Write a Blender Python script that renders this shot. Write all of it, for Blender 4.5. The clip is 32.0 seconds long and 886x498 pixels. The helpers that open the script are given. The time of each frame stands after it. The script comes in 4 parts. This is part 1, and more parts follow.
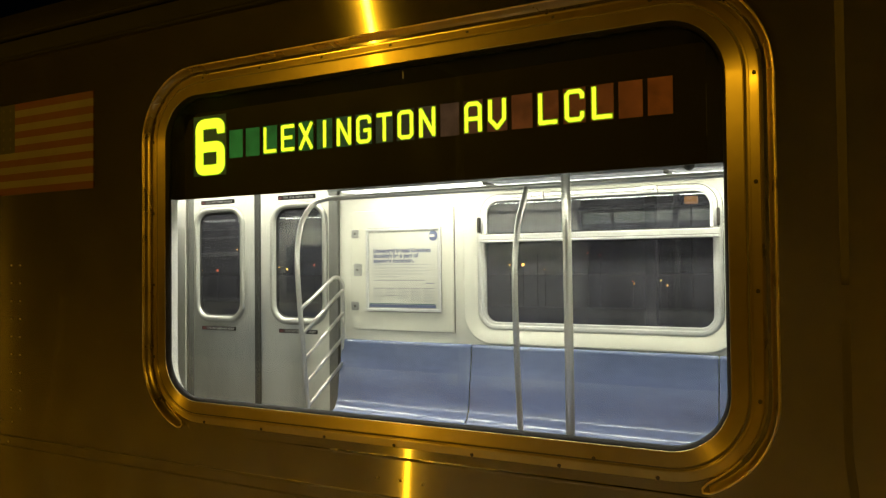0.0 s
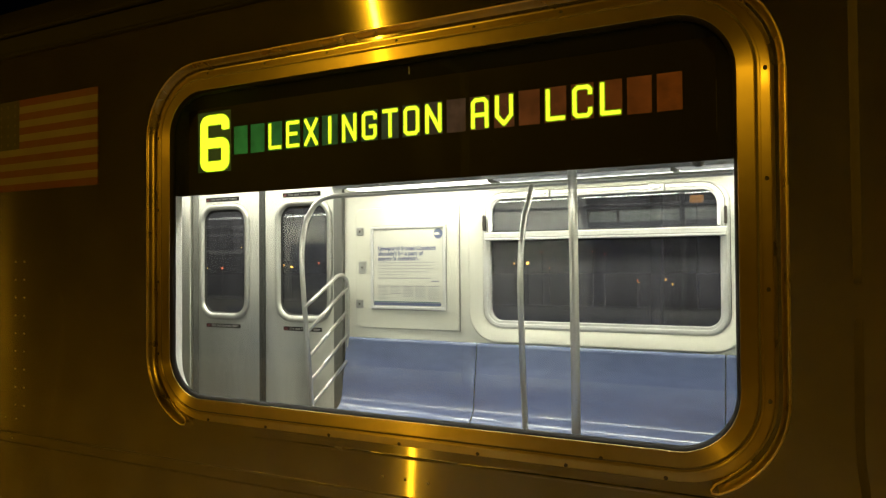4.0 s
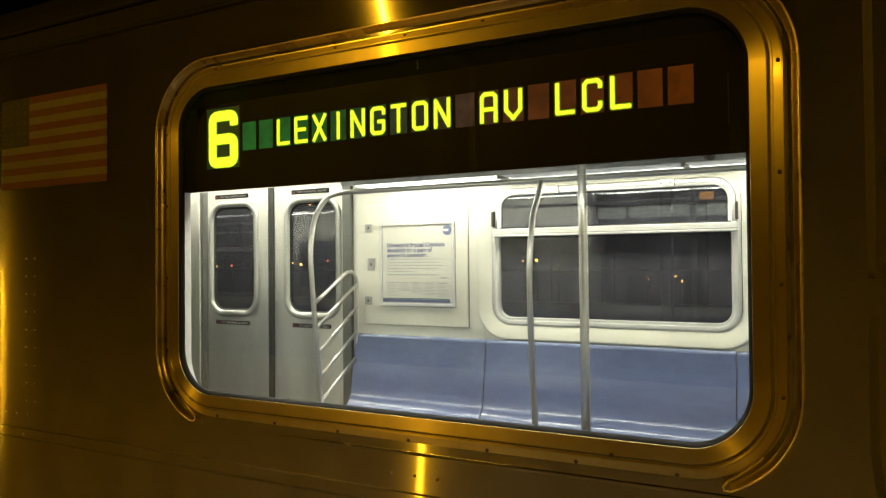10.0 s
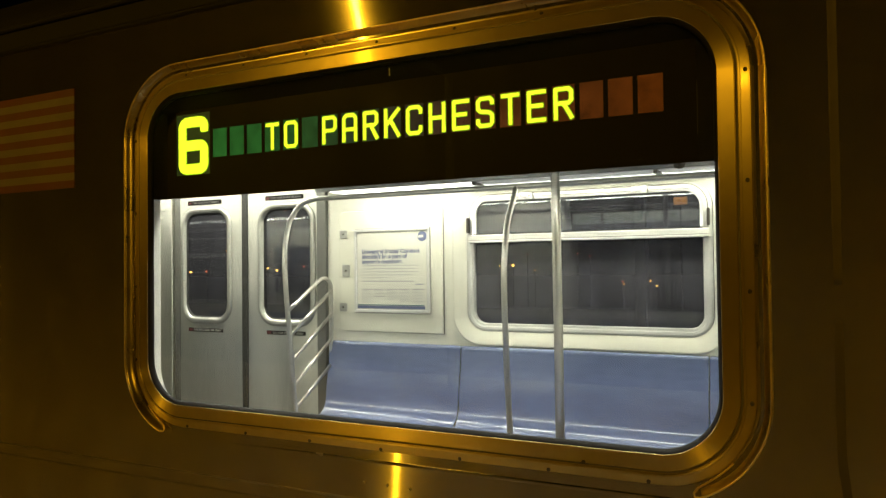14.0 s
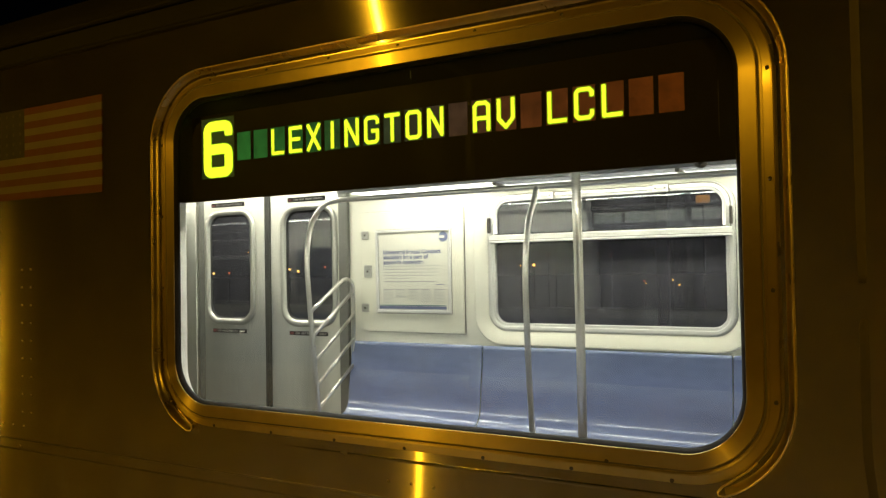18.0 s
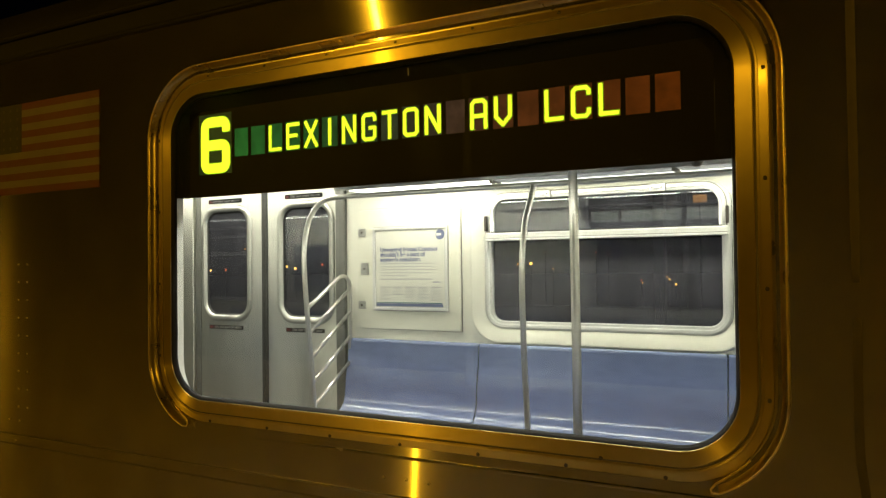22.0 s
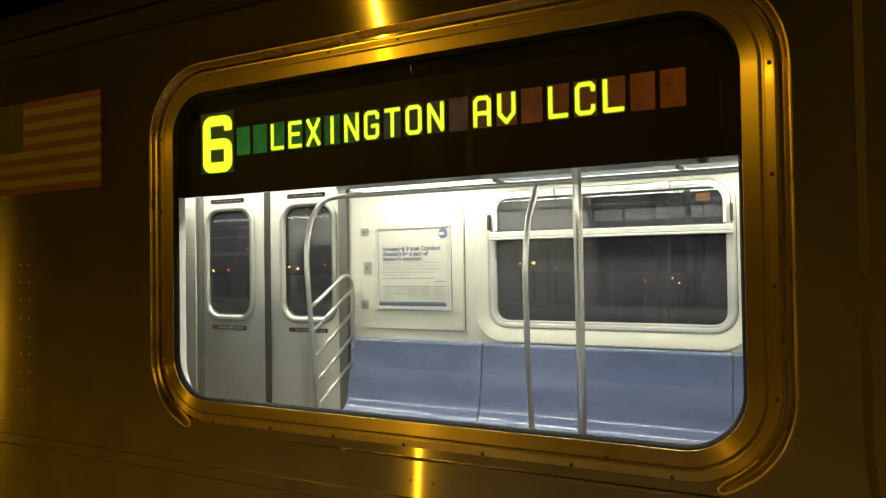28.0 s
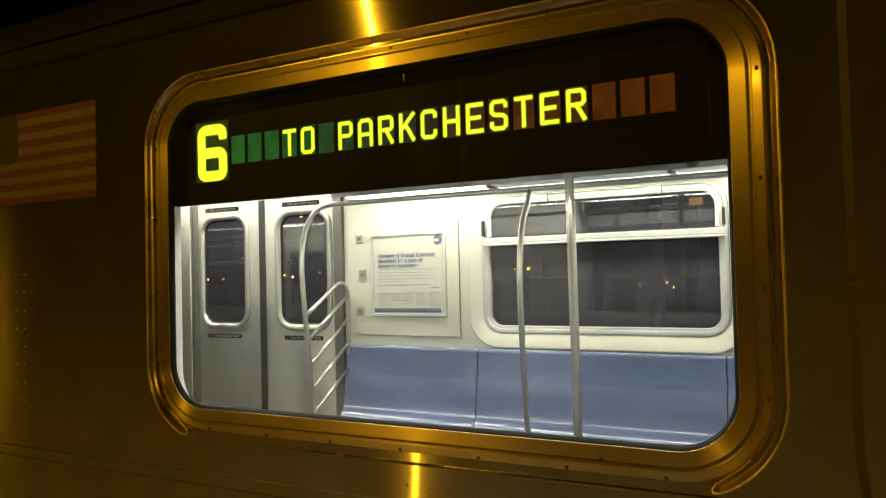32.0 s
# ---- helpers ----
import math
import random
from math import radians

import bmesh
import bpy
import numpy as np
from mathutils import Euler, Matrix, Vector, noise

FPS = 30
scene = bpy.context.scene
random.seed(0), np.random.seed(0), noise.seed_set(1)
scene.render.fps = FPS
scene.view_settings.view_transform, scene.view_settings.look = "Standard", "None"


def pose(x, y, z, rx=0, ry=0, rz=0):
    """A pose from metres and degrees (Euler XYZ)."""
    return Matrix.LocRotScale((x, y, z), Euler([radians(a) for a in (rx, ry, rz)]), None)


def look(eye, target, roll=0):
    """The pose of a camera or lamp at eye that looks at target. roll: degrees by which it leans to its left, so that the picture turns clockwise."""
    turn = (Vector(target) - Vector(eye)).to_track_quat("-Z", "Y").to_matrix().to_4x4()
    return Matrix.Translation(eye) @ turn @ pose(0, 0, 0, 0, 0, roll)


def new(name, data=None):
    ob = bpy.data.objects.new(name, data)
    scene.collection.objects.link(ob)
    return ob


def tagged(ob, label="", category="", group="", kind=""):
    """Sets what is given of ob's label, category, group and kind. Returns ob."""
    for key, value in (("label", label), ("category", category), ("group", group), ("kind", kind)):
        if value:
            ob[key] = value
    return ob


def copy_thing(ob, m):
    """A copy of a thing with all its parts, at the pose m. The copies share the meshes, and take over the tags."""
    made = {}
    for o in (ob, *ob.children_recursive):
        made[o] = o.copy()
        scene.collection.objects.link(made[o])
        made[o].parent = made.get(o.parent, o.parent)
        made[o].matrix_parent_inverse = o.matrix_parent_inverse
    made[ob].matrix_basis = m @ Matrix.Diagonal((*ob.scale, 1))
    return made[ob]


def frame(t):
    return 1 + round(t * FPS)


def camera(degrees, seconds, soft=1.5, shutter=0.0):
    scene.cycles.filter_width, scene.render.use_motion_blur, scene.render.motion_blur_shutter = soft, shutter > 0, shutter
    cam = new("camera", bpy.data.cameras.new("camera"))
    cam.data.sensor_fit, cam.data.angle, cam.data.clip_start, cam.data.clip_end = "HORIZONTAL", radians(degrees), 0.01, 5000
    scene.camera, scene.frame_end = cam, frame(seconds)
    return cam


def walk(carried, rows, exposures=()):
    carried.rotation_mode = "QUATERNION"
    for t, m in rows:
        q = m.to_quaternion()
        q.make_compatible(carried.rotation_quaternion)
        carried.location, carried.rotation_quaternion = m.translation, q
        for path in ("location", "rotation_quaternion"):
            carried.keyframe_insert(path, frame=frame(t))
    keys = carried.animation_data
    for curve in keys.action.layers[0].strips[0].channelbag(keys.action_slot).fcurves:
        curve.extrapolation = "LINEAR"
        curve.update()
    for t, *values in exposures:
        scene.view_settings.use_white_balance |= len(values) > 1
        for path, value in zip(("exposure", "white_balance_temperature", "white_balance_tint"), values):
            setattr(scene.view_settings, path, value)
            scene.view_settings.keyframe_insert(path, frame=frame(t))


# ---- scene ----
cam = camera(62.19, 32.0, soft=1.3)
PATH = [
    (0.0, look((0.7904, -1.7978, 1.3714), (-0.6001, 0.8597, 1.4359), -0.59)),
    (0.5, look((0.7871, -1.7928, 1.3699), (-0.5997, 0.8667, 1.4332), -0.73)),
    (1.0, look((0.7884, -1.7926, 1.3704), (-0.5960, 0.8682, 1.4307), -0.70)),
    (1.5, look((0.7880, -1.7944, 1.3707), (-0.5968, 0.8662, 1.4283), -0.68)),
    (2.0, look((0.7883, -1.7945, 1.3706), (-0.5993, 0.8647, 1.4298), -0.48)),
    (2.5, look((0.7878, -1.7982, 1.3710), (-0.6081, 0.8566, 1.4315), -0.51)),
    (3.0, look((0.7836, -1.7922, 1.3686), (-0.6178, 0.8596, 1.4294), -0.49)),
    (3.5, look((0.7775, -1.7858, 1.3687), (-0.6290, 0.8634, 1.4263), -0.39)),
    (5.5, look((0.7811, -1.7811, 1.3672), (-0.6258, 0.8679, 1.4281), -0.62)),
    (6.0, look((0.7782, -1.7772, 1.3692), (-0.6293, 0.8715, 1.4266), -0.41)),
    (6.5, look((0.7742, -1.7781, 1.3688), (-0.6381, 0.8681, 1.4249), -0.34)),
    (7.0, look((0.7708, -1.7754, 1.3680), (-0.6462, 0.8683, 1.4237), -0.27)),
    (7.5, look((0.7748, -1.7724, 1.3686), (-0.6481, 0.8682, 1.4214), -0.36)),
    (8.0, look((0.7784, -1.7744, 1.3668), (-0.6473, 0.8648, 1.4168), -0.48)),
    (8.5, look((0.7849, -1.7803, 1.3685), (-0.6461, 0.8560, 1.4156), -0.62)),
    (9.0, look((0.7864, -1.7838, 1.3668), (-0.6479, 0.8507, 1.4123), -0.59)),
    (9.5, look((0.7807, -1.7771, 1.3658), (-0.6562, 0.8559, 1.4119), -0.61)),
    (10.0, look((0.7729, -1.7749, 1.3636), (-0.6656, 0.8573, 1.4111), -0.51)),
    (10.5, look((0.7655, -1.7692, 1.3651), (-0.6801, 0.8591, 1.4108), -0.46)),
    (11.0, look((0.7618, -1.7630, 1.3670), (-0.6951, 0.8590, 1.4156), -0.35)),
    (11.5, look((0.7640, -1.7631, 1.3696), (-0.6952, 0.8575, 1.4222), -0.45)),
    (12.0, look((0.7725, -1.7642, 1.3697), (-0.6675, 0.8669, 1.4302), -0.50)),
    (12.5, look((0.7832, -1.7680, 1.3694), (-0.6200, 0.8827, 1.4379), -0.58)),
    (13.0, look((0.7873, -1.7682, 1.3695), (-0.5861, 0.8981, 1.4398), -0.80)),
    (13.5, look((0.7799, -1.7630, 1.3696), (-0.5763, 0.9121, 1.4370), -0.70)),
    (14.0, look((0.7810, -1.7625, 1.3701), (-0.5740, 0.9132, 1.4379), -0.68)),
    (14.5, look((0.7866, -1.7663, 1.3694), (-0.5772, 0.9048, 1.4397), -0.72)),
    (16.5, look((0.7773, -1.7650, 1.3696), (-0.6249, 0.8862, 1.4405), -0.53)),
    (17.0, look((0.7802, -1.7625, 1.3678), (-0.6306, 0.8843, 1.4337), -0.68)),
    (17.5, look((0.7813, -1.7757, 1.3690), (-0.6353, 0.8680, 1.4342), -0.68)),
    (18.0, look((0.7850, -1.7788, 1.3712), (-0.6438, 0.8582, 1.4407), -1.01)),
    (18.5, look((0.7888, -1.7875, 1.3712), (-0.6541, 0.8416, 1.4471), -0.93)),
    (19.0, look((0.7894, -1.7889, 1.3722), (-0.6600, 0.8364, 1.4545), -0.64)),
    (19.5, look((0.7868, -1.7848, 1.3712), (-0.6590, 0.8424, 1.4576), -0.43)),
    (20.0, look((0.7852, -1.7839, 1.3698), (-0.6483, 0.8501, 1.4526), -0.42)),
    (20.5, look((0.7814, -1.7782, 1.3665), (-0.6440, 0.8604, 1.4426), -0.37)),
    (21.0, look((0.7830, -1.7750, 1.3665), (-0.6385, 0.8660, 1.4345), -0.58)),
    (21.5, look((0.7838, -1.7787, 1.3674), (-0.6336, 0.8646, 1.4318), -0.67)),
    (22.0, look((0.7895, -1.7829, 1.3685), (-0.6295, 0.8595, 1.4299), -0.67)),
    (22.5, look((0.7908, -1.7855, 1.3684), (-0.6279, 0.8571, 1.4316), -0.62)),
    (23.0, look((0.7931, -1.7857, 1.3659), (-0.6260, 0.8567, 1.4301), -0.76)),
    (23.5, look((0.7917, -1.7845, 1.3672), (-0.6265, 0.8583, 1.4306), -0.80)),
    (24.0, look((0.7860, -1.7773, 1.3644), (-0.6335, 0.8649, 1.4255), -0.76)),
    (24.5, look((0.7801, -1.7694, 1.3660), (-0.6405, 0.8723, 1.4226), -0.65)),
    (25.0, look((0.7793, -1.7677, 1.3668), (-0.6421, 0.8737, 1.4187), -0.61)),
    (25.5, look((0.7781, -1.7690, 1.3660), (-0.6414, 0.8734, 1.4199), -0.64)),
    (27.5, look((0.7847, -1.7744, 1.3661), (-0.6415, 0.8643, 1.4256), -0.84)),
    (28.0, look((0.7802, -1.7718, 1.3657), (-0.6478, 0.8658, 1.4257), -0.86)),
    (28.5, look((0.7716, -1.7636, 1.3649), (-0.6605, 0.8718, 1.4243), -0.89)),
    (29.0, look((0.7743, -1.7585, 1.3656), (-0.6550, 0.8786, 1.4215), -1.02)),
    (29.5, look((0.7757, -1.7576, 1.3638), (-0.6465, 0.8833, 1.4196), -1.11)),
    (30.0, look((0.7756, -1.7591, 1.3657), (-0.6384, 0.8862, 1.4202), -1.09)),
    (30.5, look((0.7790, -1.7637, 1.3676), (-0.6288, 0.8849, 1.4242), -1.09)),
    (31.0, look((0.7853, -1.7677, 1.3674), (-0.6201, 0.8819, 1.4337), -1.26)),
    (31.5, look((0.7936, -1.7784, 1.3666), (-0.6127, 0.8704, 1.4435), -1.42)),
    (32.0, look((0.7899, -1.7872, 1.3621), (-0.6186, 0.8601, 1.4496), -1.44)),
]
walk(cam, PATH)

# ---- world, lamps, exposure ----
world = bpy.data.worlds.new("night")
scene.world = world
world.use_nodes = True
world.node_tree.nodes["Background"].inputs[0].default_value = (0.35, 0.42, 0.6, 1)
world.node_tree.nodes["Background"].inputs[1].default_value = 0.0006
scene.view_settings.exposure = 0.0
SODIUM = (1.0, 0.53, 0.022)
LAMPS = [(-2.92, -4.0, 3.45, 180), (-9.95, -4.0, 3.45, 64), (3.1, -4.0, 3.10, 122)]
for lx, ly, lz, watts in LAMPS:
    ld = bpy.data.lights.new("sodium_light", "POINT")
    ld.energy, ld.color, ld.shadow_soft_size = watts, SODIUM, 0.028
    new("sodium_light", ld).location = (lx, ly, lz - 0.16)
for ax, ay, az, length, watts in ((-1.4, 0.27, 1.910, 8.0, 76), (0.6, 2.33, 1.855, 5.0, 38), (-3.5, 2.12, 2.085, 2.4, 30)):
    ld = bpy.data.lights.new("tube_light", "AREA")
    ld.shape, ld.size, ld.size_y, ld.energy, ld.color = "RECTANGLE", length, 0.1, watts, (1.0, 0.98, 0.80)
    new("tube_light", ld).matrix_world = pose(ax, ay, az)


# ---- materials ----
def mat(name, color, rough=0.5, metal=0.0, vary=0.12, scale=8.0, stretch=(1, 1, 1), bump=0.0, bump_scale=60.0,
        aniso=0.0, rough_vary=0.08, emit=0.0, spec=0.5, coat=0.0, dirt=0.0):
    """A principled surface with colour variation at two scales, uneven gloss and fine relief."""
    m = bpy.data.materials.new(name)
    m.use_nodes = True
    nt = m.node_tree
    n, l = nt.nodes, nt.links
    p = n["Principled BSDF"]
    tc = n.new("ShaderNodeNewGeometry")
    mp = n.new("ShaderNodeMapping")
    mp.inputs["Scale"].default_value = stretch
    l.new(tc.outputs["Position"], mp.inputs["Vector"])

    def noise_at(s, detail=4.0):
        t = n.new("ShaderNodeTexNoise")
        t.inputs["Scale"].default_value, t.inputs["Detail"].default_value = s, detail
        l.new(mp.outputs["Vector"], t.inputs["Vector"])
        return t.outputs["Fac"]

    def ranged(sock, lo, hi, a=0.3, b=0.7):
        r = n.new("ShaderNodeMapRange")
        r.inputs["From Min"].default_value, r.inputs["From Max"].default_value = a, b
        r.inputs["To Min"].default_value, r.inputs["To Max"].default_value = lo, hi
        l.new(sock, r.inputs["Value"])
        return r.outputs["Result"]

    big, fine = noise_at(scale), noise_at(scale * 9, 3.0)
    mul = n.new("ShaderNodeMath")
    mul.operation = "MULTIPLY"
    l.new(ranged(big, 1 - vary, 1 + vary * 0.6), mul.inputs[0])
    l.new(ranged(fine, 1 - vary * 0.5, 1 + vary * 0.4), mul.inputs[1])
    val = mul.outputs[0]
    if dirt:
        d = n.new("ShaderNodeMath")
        d.operation = "MULTIPLY"
        l.new(val, d.inputs[0])
        l.new(ranged(noise_at(scale * 0.35, 6.0), 1 - dirt, 1.0, 0.38, 0.55), d.inputs[1])
        val = d.outputs[0]
    mix = n.new("ShaderNodeVectorMath")
    mix.operation = "SCALE"
    mix.inputs[0].default_value = color
    l.new(val, mix.inputs["Scale"])
    l.new(mix.outputs[0], p.inputs["Base Color"])
    l.new(ranged(big, max(0.03, rough - rough_vary), min(1, rough + rough_vary)), p.inputs["Roughness"])
    p.inputs["Metallic"].default_value = metal
    p.inputs["Specular IOR Level"].default_value = spec
    p.inputs["Coat Weight"].default_value = coat
    if aniso:
        p.inputs["Anisotropic"].default_value = aniso
        p.inputs["Tangent"].default_value = (0, 0, 0)
        tv = n.new("ShaderNodeCombineXYZ")
        tv.inputs[2].default_value = 1.0
        l.new(tv.outputs[0], p.inputs["Tangent"])
    if bump:
        bn = n.new("ShaderNodeBump")
        bn.inputs["Strength"].default_value, bn.inputs["Distance"].default_value = 1.0, bump
        l.new(noise_at(bump_scale, 3.0), bn.inputs["Height"])
        l.new(bn.outputs["Normal"], p.inputs["Normal"])
    if emit:
        l.new(mix.outputs[0], p.inputs["Emission Color"])
        p.inputs["Emission Strength"].default_value = emit
    return m


def pane(name, tint, gloss=0.02, shade=1.0, dust_haze=0.02, mirror=0.04):
    """Window glass: a clear tinted pane with a mirror reflection by its angle and a dusty film that paints in haze."""
    m = bpy.data.materials.new(name)
    m.use_nodes = True
    nt = m.node_tree
    n, l = nt.nodes, nt.links
    n.remove(n["Principled BSDF"])
    tr, gl, mx, lw, df, md, ns = (n.new("ShaderNode" + k) for k in (
        "BsdfTransparent", "BsdfGlossy", "MixShader", "LayerWeight", "BsdfDiffuse", "MixShader", "TexNoise"))
    tr.inputs["Color"].default_value = (*tint, 1)
    gl.inputs["Roughness"].default_value = gloss
    gl.inputs["Color"].default_value = (shade, shade, shade, 1)
    df.inputs["Color"].default_value = (0.56, 0.55, 0.65, 1)
    lw.inputs["Blend"].default_value = 0.5
    pw, sc = n.new("ShaderNodeMath"), n.new("ShaderNodeMath")
    pw.operation, pw.inputs[1].default_value = "POWER", 5.0
    sc.operation, sc.inputs[1].default_value, sc.inputs[2].default_value = "MULTIPLY_ADD", 1.0 - mirror, mirror
    l.new(lw.outputs["Facing"], pw.inputs[0])
    l.new(pw.outputs[0], sc.inputs[0])
    l.new(sc.outputs[0], mx.inputs[0])
    l.new(tr.outputs[0], mx.inputs[1])
    l.new(gl.outputs[0], mx.inputs[2])
    dm = n.new("ShaderNodeMath")
    dm.operation, dm.inputs[1].default_value = "MULTIPLY", dust_haze * 2
    geo, wipe = n.new("ShaderNodeNewGeometry"), n.new("ShaderNodeMapping")
    wipe.inputs["Scale"].default_value = (1.0, 1.0, 0.35)
    l.new(geo.outputs["Position"], wipe.inputs["Vector"])
    l.new(wipe.outputs["Vector"], ns.inputs["Vector"])
    ns.inputs["Scale"].default_value, ns.inputs["Detail"].default_value = 7.0, 6.0
    l.new(ns.outputs["Fac"], dm.inputs[0])
    l.new(dm.outputs[0], md.inputs[0])
    l.new(mx.outputs[0], md.inputs[1])
    l.new(df.outputs[0], md.inputs[2])
    l.new(md.outputs[0], n["Material Output"].inputs[0])
    return m


def brushed(name, color, rough, stretch, wave, sheen, metal=1.0, base=0.8, haze=0.0, haze_rough=0.24, haze_stretch=None, ringed=False):
    """Brushed steel: a mirror smeared across the brushing with a softer one round it, over a duller metal. ringed: brushed along the ring."""
    m = mat(name, tuple(c * base for c in color), 0.55, metal, 0.25, 2.2, (0.4, 1, 1), dirt=0.2)
    nt = m.node_tree
    n, l = nt.nodes, nt.links
    geo = n.new("ShaderNodeNewGeometry")
    mp = n.new("ShaderNodeMapping")
    mp.inputs["Scale"].default_value = (1, 1, 0.8)
    wv, bp, gl, tv, mx = (n.new("ShaderNode" + k) for k in ("TexNoise", "Bump", "BsdfAnisotropic", "CombineXYZ", "MixShader"))
    l.new(geo.outputs["Position"], mp.inputs["Vector"])
    l.new(mp.outputs["Vector"], wv.inputs["Vector"])
    wv.inputs["Scale"].default_value, wv.inputs["Detail"].default_value = 2.4, 1.2
    bp.inputs["Strength"].default_value, bp.inputs["Distance"].default_value = 1.0, wave
    l.new(wv.outputs["Fac"], bp.inputs["Height"])
    tone = None
    fine = ((30, 30, 30), 1.0, 0.95, 1.03) if ringed else ((2.5, 2.5, 260), 1.0, 0.92, 1.05)
    for scale3, size, lo, hi in (fine, ((1, 1, 0.7), 6.0, 0.84, 1.08)):
        mq, nq, rq = (n.new("ShaderNode" + k) for k in ("Mapping", "TexNoise", "MapRange"))
        mq.inputs["Scale"].default_value = scale3
        nq.inputs["Scale"].default_value, nq.inputs["Detail"].default_value = size, 4.0
        for key, v in (("From Min", 0.3), ("From Max", 0.7), ("To Min", lo), ("To Max", hi)):
            rq.inputs[key].default_value = v
        l.new(geo.outputs["Position"], mq.inputs["Vector"])
        l.new(mq.outputs["Vector"], nq.inputs["Vector"])
        l.new(nq.outputs["Fac"], rq.inputs["Value"])
        sq = n.new("ShaderNodeVectorMath")
        sq.operation = "SCALE"
        if tone:
            l.new(tone, sq.inputs[0])
        else:
            sq.inputs[0].default_value = color
        l.new(rq.outputs["Result"], sq.inputs["Scale"])
        tone = sq.outputs[0]
    l.new(tone, gl.inputs["Color"])
    gl.inputs["Roughness"].default_value, gl.inputs["Anisotropy"].default_value = rough, stretch
    tv.inputs[0].default_value = 1.0
    grain = tv.outputs[0]
    if ringed:
        at = n.new("ShaderNodeAttribute")
        at.attribute_name = "along"
        grain = at.outputs["Vector"]
    l.new(grain, gl.inputs["Tangent"])
    l.new(bp.outputs["Normal"], gl.inputs["Normal"])
    mx.inputs[0].default_value = sheen
    p = n["Principled BSDF"]
    l.new(p.outputs[0], mx.inputs[1])
    g2, mh = n.new("ShaderNodeBsdfAnisotropic"), n.new("ShaderNodeMixShader")
    l.new(tone, g2.inputs["Color"])
    g2.inputs["Roughness"].default_value, g2.inputs["Anisotropy"].default_value = haze_rough, haze_stretch or stretch
    l.new(grain, g2.inputs["Tangent"])
    l.new(bp.outputs["Normal"], g2.inputs["Normal"])
    mh.inputs[0].default_value = haze
    l.new(gl.outputs[0], mh.inputs[1])
    l.new(g2.outputs[0], mh.inputs[2])
    l.new(mh.outputs[0], mx.inputs[2])
    l.new(mx.outputs[0], n["Material Output"].inputs[0])
    return m


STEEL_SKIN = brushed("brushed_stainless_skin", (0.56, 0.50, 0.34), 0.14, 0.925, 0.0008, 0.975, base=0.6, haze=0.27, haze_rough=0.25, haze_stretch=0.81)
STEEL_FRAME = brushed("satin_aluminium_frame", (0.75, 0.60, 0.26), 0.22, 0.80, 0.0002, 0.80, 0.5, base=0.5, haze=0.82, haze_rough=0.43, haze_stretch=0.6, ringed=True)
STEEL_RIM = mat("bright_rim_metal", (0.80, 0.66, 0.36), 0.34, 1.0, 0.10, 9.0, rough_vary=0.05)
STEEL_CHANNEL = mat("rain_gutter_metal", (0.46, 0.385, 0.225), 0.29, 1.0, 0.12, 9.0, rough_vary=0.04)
STEEL_DOOR = mat("stainless_door", (0.66, 0.66, 0.60), 0.38, 1.0, 0.10, 1.5, (3, 1, 0.5), 0.0008, 3.0, 0.7, 0.06, dirt=0.12)
STEEL_RING = mat("door_window_ring", (0.54, 0.54, 0.50), 0.42, 1.0, 0.06, 6.0)
RIDGE = mat("worn_ridge_steel", (0.30, 0.26, 0.18), 0.21, 1.0, 0.12, 9.0)
SATIN = mat("satin_silver_frame", (0.70, 0.70, 0.67), 0.42, 0.4, 0.07, 5.0)
SEAL = mat("grey_door_rubber", (0.030, 0.030, 0.026), 0.55, 0.0, 0.2, 20.0)
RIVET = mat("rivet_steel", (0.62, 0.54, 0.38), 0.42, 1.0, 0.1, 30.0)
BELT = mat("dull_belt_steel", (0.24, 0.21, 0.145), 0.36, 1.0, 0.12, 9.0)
GROOVE_SHADE = mat("groove_shade", (0.17, 0.15, 0.11), 0.55, 0.7, 0.15, 8.0)
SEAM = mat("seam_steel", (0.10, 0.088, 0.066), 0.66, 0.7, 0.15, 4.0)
ROOF = mat("near_black_roof_steel", (0.010, 0.009, 0.008), 0.7, 0.0, 0.3, 3.0, spec=0.2)
JAMB = mat("dull_jamb_steel", (0.20, 0.20, 0.185), 0.5, 0.8, 0.15, 4.0)
TUBE = mat("stainless_tube", (0.64, 0.63, 0.59), 0.30, 0.96, 0.03, 14.0, rough_vary=0.02)
ALUM = mat("anodised_aluminium", (0.60, 0.60, 0.58), 0.30, 1.0, 0.08, 6.0)
LINING = mat("white_fibreglass_lining", (0.80, 0.79, 0.685), 0.34, 0.0, 0.05, 2.5, bump=0.0003, bump_scale=30, spec=0.45, dirt=0.05)
LOCK = mat("worn_lock_steel", (0.44, 0.44, 0.41), 0.45, 0.7, 0.15, 30.0)
# one grey for dark joints and for painted shadow lines
GAP_SHADE = mat("gap_and_shade_grey", (0.22, 0.21, 0.18), 0.7, 0.0, 0.1, 20.0)
REVEAL = mat("grey_white_reveal", (0.56, 0.56, 0.53), 0.4, 0.0, 0.06, 3.0)
PANEL = mat("cream_access_panel", (0.77, 0.76, 0.645), 0.38, 0.0, 0.05, 3.0, bump=0.0002, bump_scale=40)
CEIL = mat("grey_ceiling_laminate", (0.55, 0.55, 0.53), 0.4, 0.0, 0.08, 3.0)
VENT = mat("silver_painted_bar", (0.70, 0.70, 0.67), 0.36, 0.35, 0.06, 6.0)
FASCIA = mat("fixture_fascia", (0.46, 0.46, 0.46), 0.20, 0.6, 0.16, 4.0)
FLOOR = mat("speckled_rubber_floor", (0.06, 0.06, 0.065), 0.5, 0.0, 0.5, 40.0, bump=0.0003)
